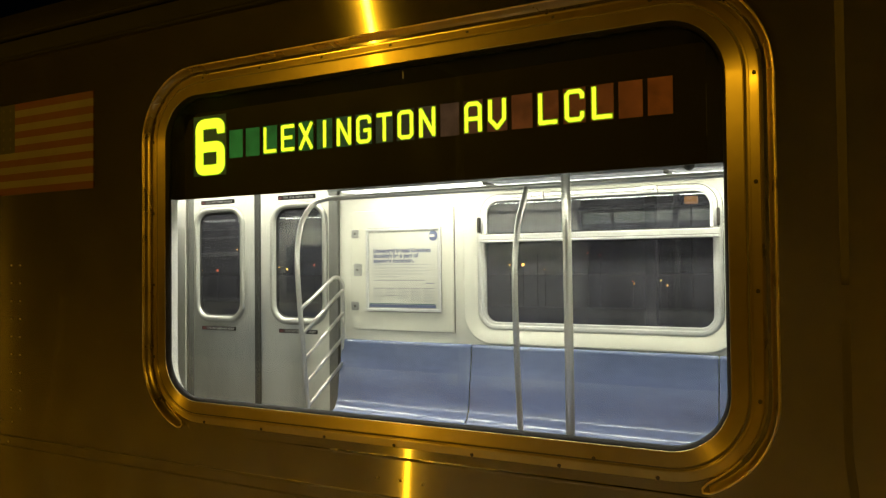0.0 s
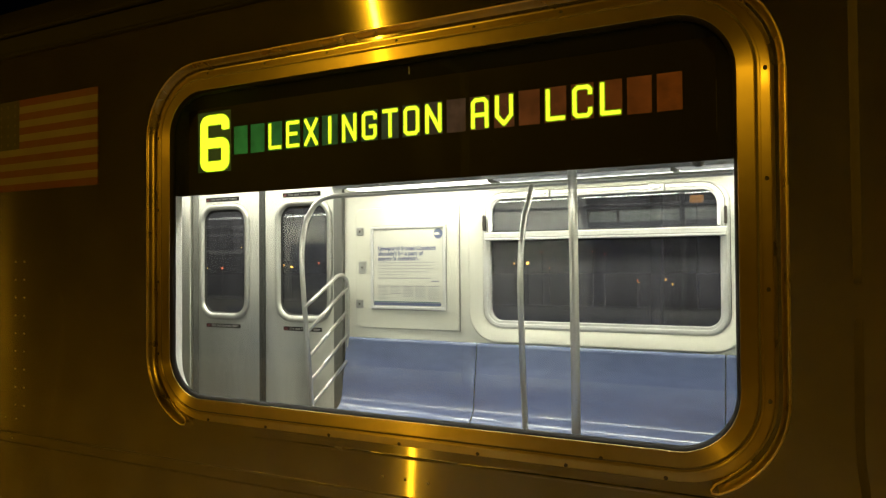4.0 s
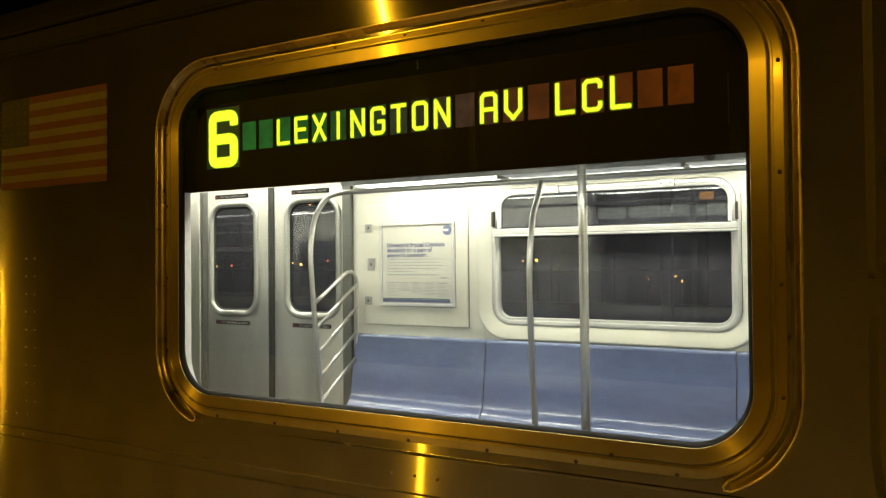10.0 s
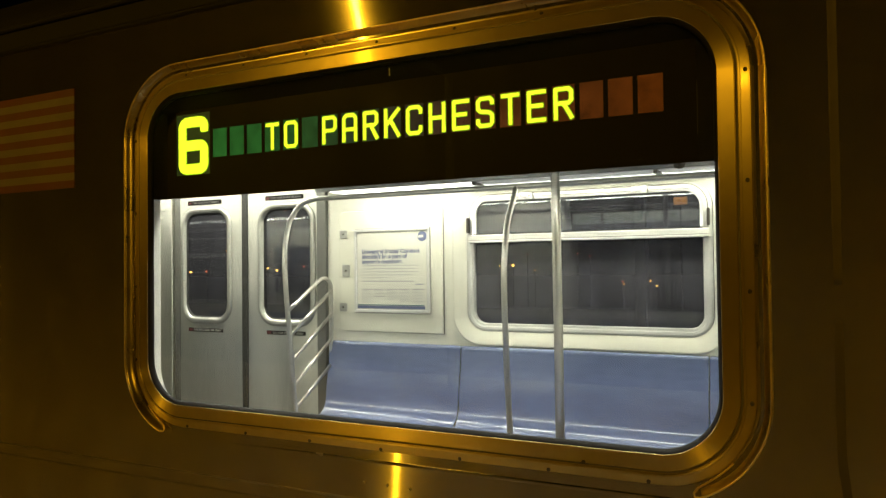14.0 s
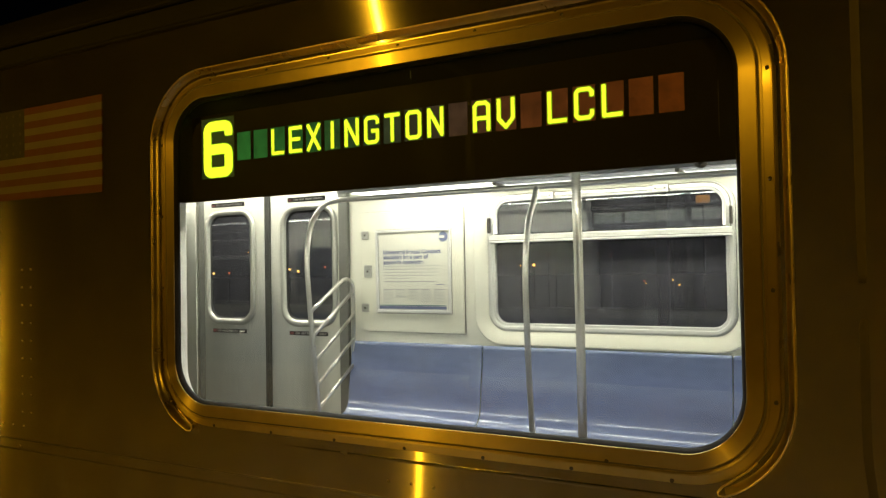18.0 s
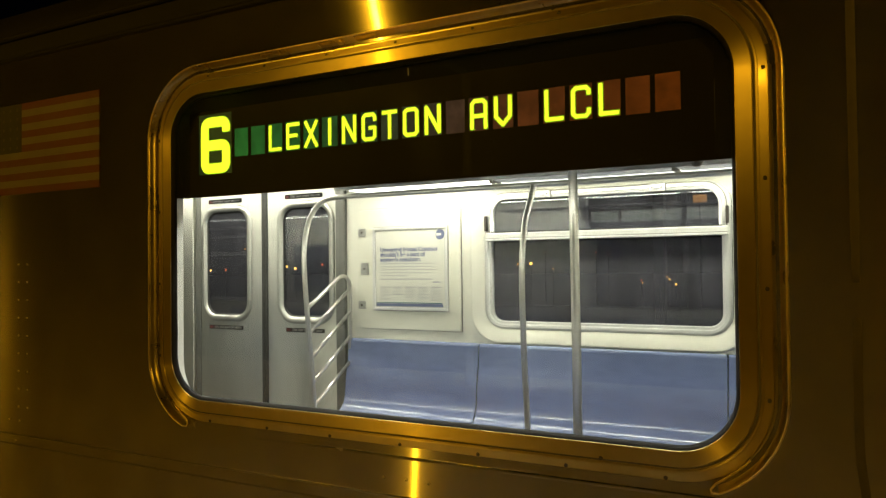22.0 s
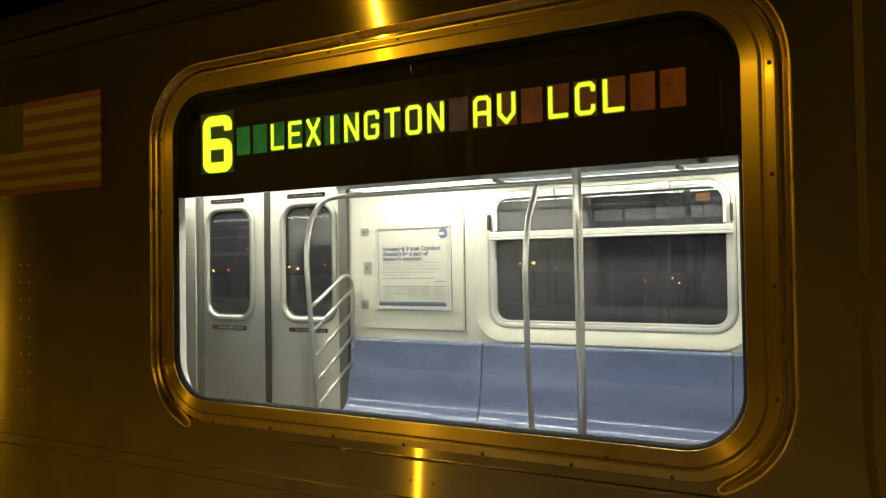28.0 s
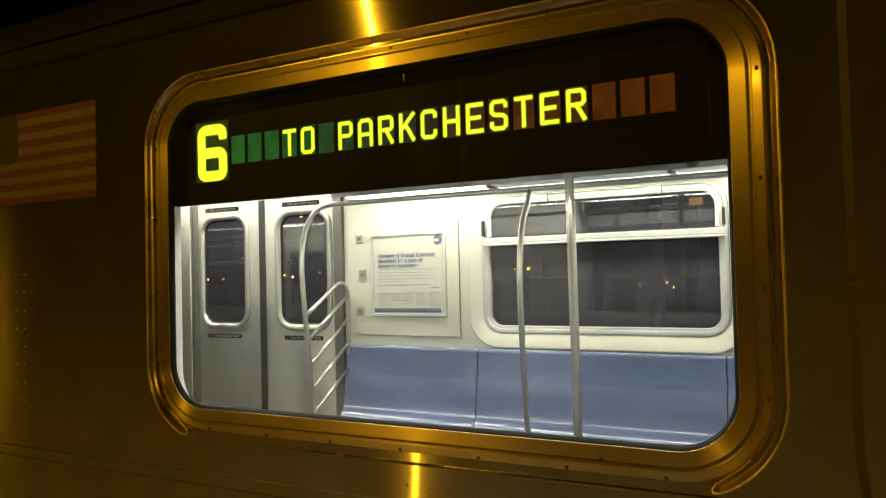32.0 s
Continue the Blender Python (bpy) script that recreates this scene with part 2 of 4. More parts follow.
SEAT = mat("blue_grey_seat_plastic", (0.158, 0.200, 0.368), 0.19, 0.0, 0.20, 2.4, (0.45, 1, 1.3), 0.0009, 6, rough_vary=0.08, spec=0.8, coat=0.25, dirt=0.10)
BLACK = mat("black_sign_mask", (0.009, 0.008, 0.007), 0.55, 0.0, 0.1, 6.0, spec=0.15)
RUBBER = mat("black_rubber", (0.015, 0.015, 0.015), 0.6, 0.0, 0.3, 30.0)
SCREW = mat("dark_screw", (0.10, 0.09, 0.08), 0.45, 0.9, 0.2, 60.0)
CONCRETE = mat("platform_concrete", (0.50, 0.47, 0.43), 0.8, 0.0, 0.25, 3.0, bump=0.002, bump_scale=50, dirt=0.25)
PARAPET = mat("weathered_concrete", (0.20, 0.20, 0.20), 0.85, 0.0, 0.3, 1.2, bump=0.004, bump_scale=30, dirt=0.3)
GROUND = mat("dark_ballast", (0.04, 0.04, 0.04), 0.9, 0.0, 0.4, 6.0, bump=0.01, bump_scale=20)
PAINTED = mat("dark_painted_steel", (0.010, 0.011, 0.011), 0.5, 0.3, 0.3, 10.0)
PAPER = mat("poster_paper", (0.74, 0.73, 0.64), 0.35, 0.0, 0.03, 8.0, coat=0.2)
INK_BLUE = mat("navy_ink", (0.15, 0.17, 0.29), 0.5, 0.0, 0.1, 60.0)
INK_GREY = mat("grey_ink", (0.40, 0.40, 0.40), 0.5, 0.0, 0.1, 60.0)
INK_PALE = mat("pale_ink", (0.50, 0.50, 0.48), 0.5, 0.0, 0.1, 60.0)
INK_MAP = mat("dark_map_ink", (0.10, 0.12, 0.17), 0.4, 0.0, 0.3, 9.0)
INK_TEAL = mat("teal_ink", (0.06, 0.16, 0.17), 0.5, 0.0, 0.1, 60.0)
LABEL = mat("dark_label", (0.012, 0.010, 0.010), 0.75, 0.0, 0.2, 40.0, spec=0.08)
LABEL_FAINT = mat("greyed_lettering", (0.24, 0.23, 0.22), 0.6, 0.0, 0.1, 40.0)
LABEL_RED = mat("red_label", (0.11, 0.018, 0.016), 0.7, 0.0, 0.2, 40.0)
LABEL_TEXT = mat("label_lettering", (0.50, 0.49, 0.45), 0.5, 0.0, 0.1, 40.0)
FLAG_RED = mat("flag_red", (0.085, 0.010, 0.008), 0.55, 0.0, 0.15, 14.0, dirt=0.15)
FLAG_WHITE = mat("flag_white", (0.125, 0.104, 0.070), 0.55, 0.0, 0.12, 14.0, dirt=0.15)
FLAG_STAR = mat("dim_star", (0.04, 0.036, 0.036), 0.6, 0.0, 0.3, 20.0)
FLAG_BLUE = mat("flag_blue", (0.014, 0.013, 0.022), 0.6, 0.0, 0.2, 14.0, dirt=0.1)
LENS_LIT = mat("lit_lens", (1.0, 0.99, 0.90), 0.4, 0.0, 0.02, 4.0, emit=4.0)
LENS_DIM = mat("dim_lens", (0.60, 0.60, 0.62), 0.4, 0.0, 0.04, 4.0, emit=0.22)
GLYPH = mat("lit_glyph", (0.80, 1.0, 0.032), 0.5, 0.0, 0.18, 13.0, emit=1.5)
GLYPH_GLARE = mat("glyph_glare_fringe", (0.16, 0.30, 0.004), 0.5, 0.0, 0.16, 13.0, emit=0.9)
FAR_AMBER = mat("amber_bulb", (1.0, 0.45, 0.08), 0.4, 0.0, 0.02, 4.0, emit=9.0)
FAR_RED = mat("red_bulb", (1.0, 0.16, 0.05), 0.4, 0.0, 0.02, 4.0, emit=2.2)
FAR_REFLECTION = mat("amber_reflection_glow", (1.0, 0.42, 0.07), 0.4, 0.0, 0.3, 2.0, emit=0.7)
GLASS_NEAR = pane("clear_window_glass", (0.95, 0.96, 0.95), 0.0, 1.0, 0.002)
GLASS_FAR = pane("tinted_window_glass", (0.78, 0.78, 0.79), 0.010, 1.0, 0.062, 0.026)
GLASS_DOOR = pane("door_window_glass", (0.80, 0.81, 0.82), 0.008, 1.0, 0.030, 0.042)

GLASS_VENT = pane("vent_glass", (0.66, 0.68, 0.72), 0.008, 1.0, 0.022, 0.060)
COVER = mat("grey_green_cover", (0.42, 0.45, 0.41), 0.45, 0.2, 0.1, 6.0)


# ---- mesh helpers ----
def obj(name, bm, material, smooth=False):
    me = bpy.data.meshes.new(name)
    bmesh.ops.recalc_face_normals(bm, faces=bm.faces)
    for f in bm.faces:
        f.smooth = smooth
    bm.to_mesh(me)
    bm.free()
    me.materials.append(material)
    return new(name, me)


def part(name, bm, material, parent, label="", smooth=False):
    ob = obj(name, bm, material, smooth)
    ob.parent = parent
    if label:
        ob["label"] = label
    return ob


def empty(name, at=(0, 0, 0)):
    ob = new(name)
    ob.empty_display_size = 0.05
    ob.location = at
    return ob


def box(bm, x0, x1, y0, y1, z0, z1, bevel=0.0, seg=2):
    r = bmesh.ops.create_cube(bm, size=1.0)
    vs = r["verts"]
    bmesh.ops.scale(bm, vec=(x1 - x0, y1 - y0, z1 - z0), verts=vs)
    bmesh.ops.translate(bm, vec=((x0 + x1) / 2, (y0 + y1) / 2, (z0 + z1) / 2), verts=vs)
    if bevel:
        es = list({e for v in vs for e in v.link_edges})
        bmesh.ops.bevel(bm, geom=es, offset=bevel, segments=seg, affect="EDGES", profile=0.5)
    return bm


def boxed(x0, x1, y0, y1, z0, z1, bevel=0.0, seg=2):
    return box(bmesh.new(), x0, x1, y0, y1, z0, z1, bevel, seg)


def rr(cx, cz, hw, hh, r, n=10):
    """A rounded rectangle in x and z, as points from the lower right corner round."""
    out = []
    for k, (sx, sz) in enumerate(((1, -1), (1, 1), (-1, 1), (-1, -1))):
        for i in range(n + 1):
            a = math.pi / 2 * (k - 1 + i / n)
            out.append((cx + sx * (hw - r) + r * math.cos(a), cz + sz * (hh - r) + r * math.sin(a)))
    return out


def loft(loops, bm=None, close=False, cap=False):
    """Skins rings of equal length. loops: lists of points. close: joins the last ring to the first."""
    bm = bm or bmesh.new()
    rings = [[bm.verts.new(p) for p in lp] for lp in loops]
    pairs = list(zip(rings, rings[1:])) + ([(rings[-1], rings[0])] if close else [])
    for a, b in pairs:
        for i in range(len(a) if len(a) > 2 else 1):
            j = (i + 1) % len(a)
            bm.faces.new((a[i], a[j], b[j], b[i]))
    if cap:
        bm.faces.new(rings[0])
        bm.faces.new(rings[-1][::-1])
    return bm


def folded(loops, bm=None):
    """Like loft, with a crisp fold at every ring and smooth runs along it."""
    bm = bm or bmesh.new()
    for a, b in zip(loops, loops[1:]):
        loft([a, b], bm)
    return bm


def rings(cx, cz, hw, hh, r, profile, n=10):
    """Rounded-rectangle rings, each grown by an offset and set at a depth."""
    return [[(x, y, z) for x, z in rr(cx, cz, hw + o, hh + o, max(0.004, r + o), n)] for o, y in profile]


def tube(pts, r, seg=12, bm=None, caps=True):
    bm = bm or bmesh.new()
    pts = [Vector(p) for p in pts]
    loops, ref = [], None
    for i, p in enumerate(pts):
        t = (pts[min(i + 1, len(pts) - 1)] - pts[max(i - 1, 0)]).normalized()
        if ref is None:
            ref = t.orthogonal().normalized()
        ref = (ref - t * ref.dot(t)).normalized()
        b = t.cross(ref)
        loops.append([p + (ref * math.cos(2 * math.pi * k / seg) + b * math.sin(2 * math.pi * k / seg)) * r for k in range(seg)])
    return loft(loops, bm, cap=caps)


def curve_pts(ctrl, n=8):
    """A smooth line through the control points."""
    c = [Vector(p) for p in ctrl]
    c = [2 * c[0] - c[1]] + c + [2 * c[-1] - c[-2]]
    out = []
    for i in range(1, len(c) - 2):
        for k in range(n):
            t = k / n
            a, b, d, e = c[i - 1], c[i], c[i + 1], c[i + 2]
            out.append(0.5 * ((2 * b) + (d - a) * t + (2 * a - 5 * b + 4 * d - e) * t * t + (3 * b - a - 3 * d + e) * t ** 3))
    return out + [c[-2]]


def disc(bm, cx, y, cz, r, depth, seg=10, dome=0.5):
    """A round head on a wall that faces -y."""
    lps = [[(cx + rr_ * math.cos(2 * math.pi * k / seg), yy, cz + rr_ * math.sin(2 * math.pi * k / seg)) for k in range(seg)]
           for rr_, yy in ((r, y), (r, y - depth * 0.5), (r * dome, y - depth))]
    loft(lps, bm)
    bm.faces.new([bm.verts.new(p) for p in lps[-1]])
    return bm


def wall_with_hole(x0, x1, z0, z1, y, hole, back=None):
    """A plate in x and z round a rounded opening; hole: (cx, cz, hw, hh, r)."""
    cx, cz, hw, hh, r = hole
    inner = rr(cx, cz, hw, hh, r)
    n = len(inner) // 4
    corners = ((x1, z0), (x1, z1), (x0, z1), (x0, z0))
    outer = []
    for k in range(4):
        ax, az = corners[k]
        for i in range(n):
            s = i / (n - 1) - 0.5
            px, pz = ax, az
            bx, bz = inner[k * n + i]
            if k in (0, 2):
                if (s < -0.05): pz, px = az, bx
                elif (s > 0.05): px, pz = ax, bz
            else:
                if (s < -0.05): px, pz = ax, bz
                elif (s > 0.05): pz, px = az, bx
            outer.append((px, pz))
    ring_o = [(a, y, b) for a, b in outer]
    ring_i = [(a, y, b) for a, b in inner]
    if back is None:
        return loft([ring_o, ring_i])
    ring_ob = [(a, back, b) for a, b in outer]
    ring_ib = [(a, back, b) for a, b in inner]
    return loft([ring_o, ring_i, ring_ib, ring_ob], close=True)


# ================= the car's near side =================
WX, WZ, WHW, WHH, WR = -0.325, 1.4325, 0.910, 0.5145, 0.145      # the near window's glass
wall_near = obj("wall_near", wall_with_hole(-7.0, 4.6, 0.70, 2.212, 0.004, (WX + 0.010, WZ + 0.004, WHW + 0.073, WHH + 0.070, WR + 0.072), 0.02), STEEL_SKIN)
tagged(wall_near, "brushed stainless steel side of a subway car at night", "wall", kind="structure")

# lower apron below the belt line, and the roof side above the gutter
bm = boxed(-7.0, 4.6, 0.0062, 0.03, -1.0, 0.7005, 0.001)
part("apron_panel", bm, STEEL_SKIN, wall_near)
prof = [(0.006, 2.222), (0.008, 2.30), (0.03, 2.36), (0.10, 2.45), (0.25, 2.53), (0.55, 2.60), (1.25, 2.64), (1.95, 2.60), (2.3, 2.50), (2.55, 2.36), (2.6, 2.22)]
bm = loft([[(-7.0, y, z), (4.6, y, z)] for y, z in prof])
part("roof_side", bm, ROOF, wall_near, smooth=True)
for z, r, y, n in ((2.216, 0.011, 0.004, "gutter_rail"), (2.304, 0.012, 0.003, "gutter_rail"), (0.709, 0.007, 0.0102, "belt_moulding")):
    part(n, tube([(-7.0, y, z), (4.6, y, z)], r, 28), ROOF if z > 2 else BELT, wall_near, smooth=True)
# Shaded line under the belt, drawn as a dark strip on the apron.
part("belt_groove_shade", boxed(-7.0, 4.6, 0.0056, 0.012, 0.665, 0.672), GROOVE_SHADE, wall_near)
part("crease_moulding", tube([(-1.1, 0.0165, 0.821), (-0.5, 0.0150, 0.821), (0.5, 0.0147, 0.821), (0.95, 0.0165, 0.821)], 0.012, 24), RIDGE, wall_near, smooth=True)
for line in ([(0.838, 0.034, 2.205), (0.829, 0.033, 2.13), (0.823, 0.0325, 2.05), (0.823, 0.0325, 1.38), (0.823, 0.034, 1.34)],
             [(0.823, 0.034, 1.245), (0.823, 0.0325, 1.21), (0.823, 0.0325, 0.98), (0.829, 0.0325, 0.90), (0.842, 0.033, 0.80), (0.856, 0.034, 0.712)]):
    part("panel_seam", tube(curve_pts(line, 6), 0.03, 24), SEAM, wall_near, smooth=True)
spots = [(-2.099 + dx, 0.820 + 0.0708 * i) for i in range(9) for dx in (0.0, 0.056)]
spots += [(-2.303 + 0.0705 * i, 0.765) for i in range(4)] + [(-2.120, 0.684), (-0.297, 0.760), (-0.224, 0.759), (-0.373, 0.759)]
first = disc(bmesh.new(), 0, 0, 0, 0.0040, 0.0035, 10)
for k, (x, z) in enumerate(spots):
    rv = part("rivet", first, RIVET, wall_near, smooth=True) if k == 0 else new("rivet", first.data)
    first = rv if k == 0 else first
    rv.parent, rv.location = wall_near, (x, 0.004 if z > 0.7 else 0.006, z)

# ---- near window ----
window_1 = tagged(empty("window_1", (WX, 0, WZ - WHH)), "large rounded subway window in a screwed metal frame", "window", kind="structure")


def wpart(name, bm, m, label="", smooth=False):
    ob = part(name, bm, m, window_1, label, smooth)
    ob.matrix_parent_inverse = Matrix.Translation(-window_1.location)
    return ob


FRX, FRZ, FRHW, FRHH = -0.317, 1.4375, 0.907, 0.5125             # the retaining frame's inner edge


def along_ring(ob, cx, cz, hw, hh, r):
    """Stores the way along a rounded-rectangle ring at every vertex, for the brushing."""
    at = ob.data.attributes.new("along", "FLOAT_VECTOR", "POINT")
    for v, d in zip(ob.data.vertices, at.data):
        ex, ez = max(abs(v.co.x - cx) - (hw - r), 0.0), max(abs(v.co.z - cz) - (hh - r), 0.0)
        q = math.hypot(ex, ez) or 1.0
        sx, sz = (1 if v.co.x > cx else -1), (1 if v.co.z > cz else -1)
        d.vector = (-ez * sz / q, 0, ex * sx / q) if ex or ez else (1, 0, 0)
    return ob


FRAME_PROFILE = [(0.0, -0.0048), (0.0012, -0.0065), (0.036, -0.0062), (0.0385, -0.0010), (0.043, -0.0010), (0.045, -0.0052), (0.0485, -0.0052),
                 (0.051, -0.0030), (0.066, 0.0030), (0.0695, 0.0050), (0.071, 0.014)]
frame_rings = [lp for o, y in FRAME_PROFILE for lp in rings(FRX, FRZ - max(0.0, o - 0.030) * 0.12, FRHW, FRHH, WR, [(o, y)], 20)]
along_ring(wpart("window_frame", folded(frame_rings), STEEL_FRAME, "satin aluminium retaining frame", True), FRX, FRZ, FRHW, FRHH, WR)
# Dark ring laid over the recess to paint in its shade.
wpart("frame_groove", loft(rings(FRX, FRZ, FRHW, FRHH, WR, [(0.0381, -0.0022), (0.0434, -0.0022)], 20)), GROOVE_SHADE, "shade painted as a strip in the frame groove", True)
wpart("gasket", loft(rings(FRX, FRZ, FRHW, FRHH, WR, [(-0.010, 0.013), (-0.009, 0.006), (-0.005, 0.001), (0.0, -0.0044), (0.003, -0.0042), (0.003, 0.013)], 20), close=True), BLACK, "black rubber seal", True)
wpart("glass", loft(rings(WX, WZ, WHW, WHH, WR, [(-0.004, 0.014), (-0.004, 0.020)], 14), cap=True), GLASS_NEAR).visible_shadow = False
# rain gutter: a shallow trough round the frame, open at the sill, its ends rounded back to the frame
GUX, GUZ, LIP = -0.315, 1.4325, 0.0985


def gutter_line(off, y, a0=-67, a1=250):
    """A line round the sides and top at an offset from the frame's inner edge; angles in degrees at the two lower corners."""
    out = []
    for sx, sz, b0, b1, n in ((1, -1, a0, 0, 12), (1, 1, 0, 90, 16), (-1, 1, 90, 180, 16), (-1, -1, 180, a1, 12)):
        cx, cz = GUX + sx * (FRHW - WR), GUZ + sz * (FRHH - WR)
        for i in range(n + 1):
            an = radians(b0 + (b1 - b0) * i / n)
            out.append((cx + (WR + off) * math.cos(an), y, cz + (WR + off) * math.sin(an)))
    return out


def skinned(lines, bm=None):
    """Joins open lines of equal length into a strip."""
    bm = bm or bmesh.new()
    vs = [[bm.verts.new(p) for p in ln] for ln in lines]
    for p, q in zip(vs, vs[1:]):
        for i in range(len(p) - 1):
            bm.faces.new((p[i], p[i + 1], q[i + 1], q[i]))
    return bm


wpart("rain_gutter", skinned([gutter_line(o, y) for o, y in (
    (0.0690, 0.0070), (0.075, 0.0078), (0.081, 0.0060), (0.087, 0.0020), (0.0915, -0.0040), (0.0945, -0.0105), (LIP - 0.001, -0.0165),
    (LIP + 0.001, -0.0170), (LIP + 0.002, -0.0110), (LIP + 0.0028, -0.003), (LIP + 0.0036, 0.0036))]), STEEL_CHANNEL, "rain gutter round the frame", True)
rim = gutter_line(LIP, -0.0178)
tip_r = [gutter_line(o, y, a)[0] for o, y, a in ((0.094, -0.0150, -70.5), (0.086, -0.0110, -70.5), (0.078, -0.0060, -67), (0.075, -0.0020, -60), (0.073, 0.0005, -50), (0.072, 0.0020, -42))]
tip_l = [gutter_line(o, y, -67, a)[-1] for o, y, a in ((0.094, -0.0150, 253.5), (0.086, -0.0110, 253.5), (0.078, -0.0060, 250), (0.075, -0.0020, 243), (0.073, 0.0005, 233), (0.072, 0.0020, 225))]
wpart("gutter_rim", tube(tip_r[::-1] + rim + tip_l, 0.0025, 10), STEEL_RIM, "thin bright gutter rim", True)
screw = wpart("screw", disc(bmesh.new(), 0, 0, 0, 0.0052, 0.003, 10), SCREW, "dark screw head")
screw.location = (0.65, 0.0012, 1.801)
spots = [(0.65, 1.801 - 0.2482 * i) for i in range(1, 4)] + [(-1.285, 1.808 - 0.2482 * i) for i in range(0, 4)]
spots += [(-0.806 + 0.2455 * i, 2.005) for i in range(-1, 6)] + [(-0.806 + 0.2455 * i, 0.858) for i in range(-1, 6)]
for x, z in spots:
    s = new("screw", screw.data)
    s.parent, s.matrix_parent_inverse, s.location = window_1, screw.matrix_parent_inverse, (x, 0.0012, z)
s = new("screw", screw.data)
s.parent, s.matrix_parent_inverse, s.location = window_1, screw.matrix_parent_inverse, (0.268, -0.0060, 0.888)

# inner lining round the near window
lin = obj("lining_near", loft([[(x, y, z) for x, z in rr(WX, WZ - db / 2 + o / 2, WHW + o, WHH + (o + db) / 2, WR + o, 20)] for o, db, y in (
    (-0.002, -0.002, 0.0215), (0.001, 0.006, 0.034), (0.003, 0.022, 0.056), (0.010, 0.034, 0.068), (0.03, 0.05, 0.084), (0.06, 0.07, 0.09))]), REVEAL, True)
tagged(lin, "white moulded lining round the window inside", "wall panel", kind="structure")
part("lining_plate", wall_with_hole(-7.0, 4.6, 0.0, 1.995, 0.092, (WX, WZ - 0.005, WHW + 0.055, WHH + 0.06, WR + 0.055)), LINING, lin)

# ---- flag decal ----
FX0, FX1, FZ0, FZ1 = -2.262, -1.606, 1.668, 2.030
flag = tagged(empty("flag_decal", (FX0, 0.0, FZ0)), "striped flag sticker with a starry blue corner on steel", "decal")
sh = (FZ1 - FZ0) / 13
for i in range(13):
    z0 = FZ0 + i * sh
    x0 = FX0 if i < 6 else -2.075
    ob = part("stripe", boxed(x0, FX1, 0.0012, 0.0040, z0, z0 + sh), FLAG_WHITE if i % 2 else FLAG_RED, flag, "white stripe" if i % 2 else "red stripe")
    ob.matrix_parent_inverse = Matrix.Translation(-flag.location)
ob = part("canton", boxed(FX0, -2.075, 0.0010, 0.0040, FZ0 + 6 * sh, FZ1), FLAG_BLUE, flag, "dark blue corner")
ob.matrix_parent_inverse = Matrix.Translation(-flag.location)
for r_ in range(5):
    for c_ in range(4):
        bm = disc(bmesh.new(), FX0 + 0.024 + c_ * 0.045, 0.0012, FZ0 + 6 * sh + 0.02 + r_ * 0.038, 0.0075, 0.0008, 5, 0.9)
        ob = part("star", bm, FLAG_STAR, flag)
        ob.matrix_parent_inverse = Matrix.Translation(-flag.location)

# ---- destination sign ----
CELL_X0, PITCH, CELL_W, CELL_Z0, CELL_Z1 = -0.9839, 0.07294, 0.0608, 1.7361, 1.8298
sign = tagged(empty("destination_sign", (WX, 0.05, 1.60)), "black train sign with glowing yellow-green letters behind glass", "sign")


def spart(name, bm, m, parent=None, label="", smooth=False):
    ob = part(name, bm, m, parent or sign, label, smooth)
    if parent is None:
        ob.matrix_parent_inverse = Matrix.Translation(-sign.location)
    return ob


# mask with a window for the digit and one for each cell
X0, X1, ZB, ZT = WX - WHW - 0.03, WX + WHW + 0.03, 1.608, WZ + WHH + 0.03
M0, M1, DGX0, DGX1, DGZ0, DGZ1 = 0.050, 0.056, -1.150, -0.996, 1.684, 1.891
bm = bmesh.new()
box(bm, X0, X1, M0, M1, DGZ1, ZT)
box(bm, X0, X1, M0, M1, ZB, DGZ0)
box(bm, X0, DGX0, M0, M1, DGZ0, DGZ1)
box(bm, DGX1, X1, M0, M1, CELL_Z1, DGZ1)
box(bm, DGX1, X1, M0, M1, DGZ0, CELL_Z0)
box(bm, DGX1, CELL_X0, M0, M1, CELL_Z0, CELL_Z1)
for i in range(20):
    xa = CELL_X0 + i * PITCH + CELL_W
    xb = CELL_X0 + (i + 1) * PITCH if i < 19 else X1
    box(bm, xa, xb, M0, M1, CELL_Z0, CELL_Z1)
spart("mask", bm, BLACK, label="black face plate")
# black return between the glass and the face plate
ret = [p for p in rr(WX, WZ, WHW - 0.005, WHH - 0.005, WR, 20) if p[1] > 1.62]
ret = [(ret[0][0], ZB)] + ret + [(ret[-1][0], ZB)]
bm = bmesh.new()
ra = [bm.verts.new((x, 0.022, z)) for x, z in ret]
rb = [bm.verts.new((x, M0, z)) for x, z in ret]
for i in range(len(ret) - 1):
    bm.faces.new((ra[i], ra[i + 1], rb[i + 1], rb[i]))
spart("return", bm, BLACK, smooth=True)
bm = bmesh.new()
ra = [bm.verts.new((x, 0.0215, z)) for x, z in ret]
rb = [bm.verts.new((max(min(x, WX + WHW - 0.045), WX - WHW + 0.045), M0 - 0.0005, min(z, WZ + WHH - 0.045))) for x, z in ret]
for i in range(len(ret) - 1):
    bm.faces.new((ra[i], ra[i + 1], rb[i + 1], rb[i]))
spart("bezel", bm, BLACK, smooth=True)
bm = bmesh.new()
box(bm, X0, X1, 0.105, 0.115, 1.630, ZT)
box(bm, X0, X1, M1, 0.105, 1.630, 1.636)
spart("housing", bm, BLACK)
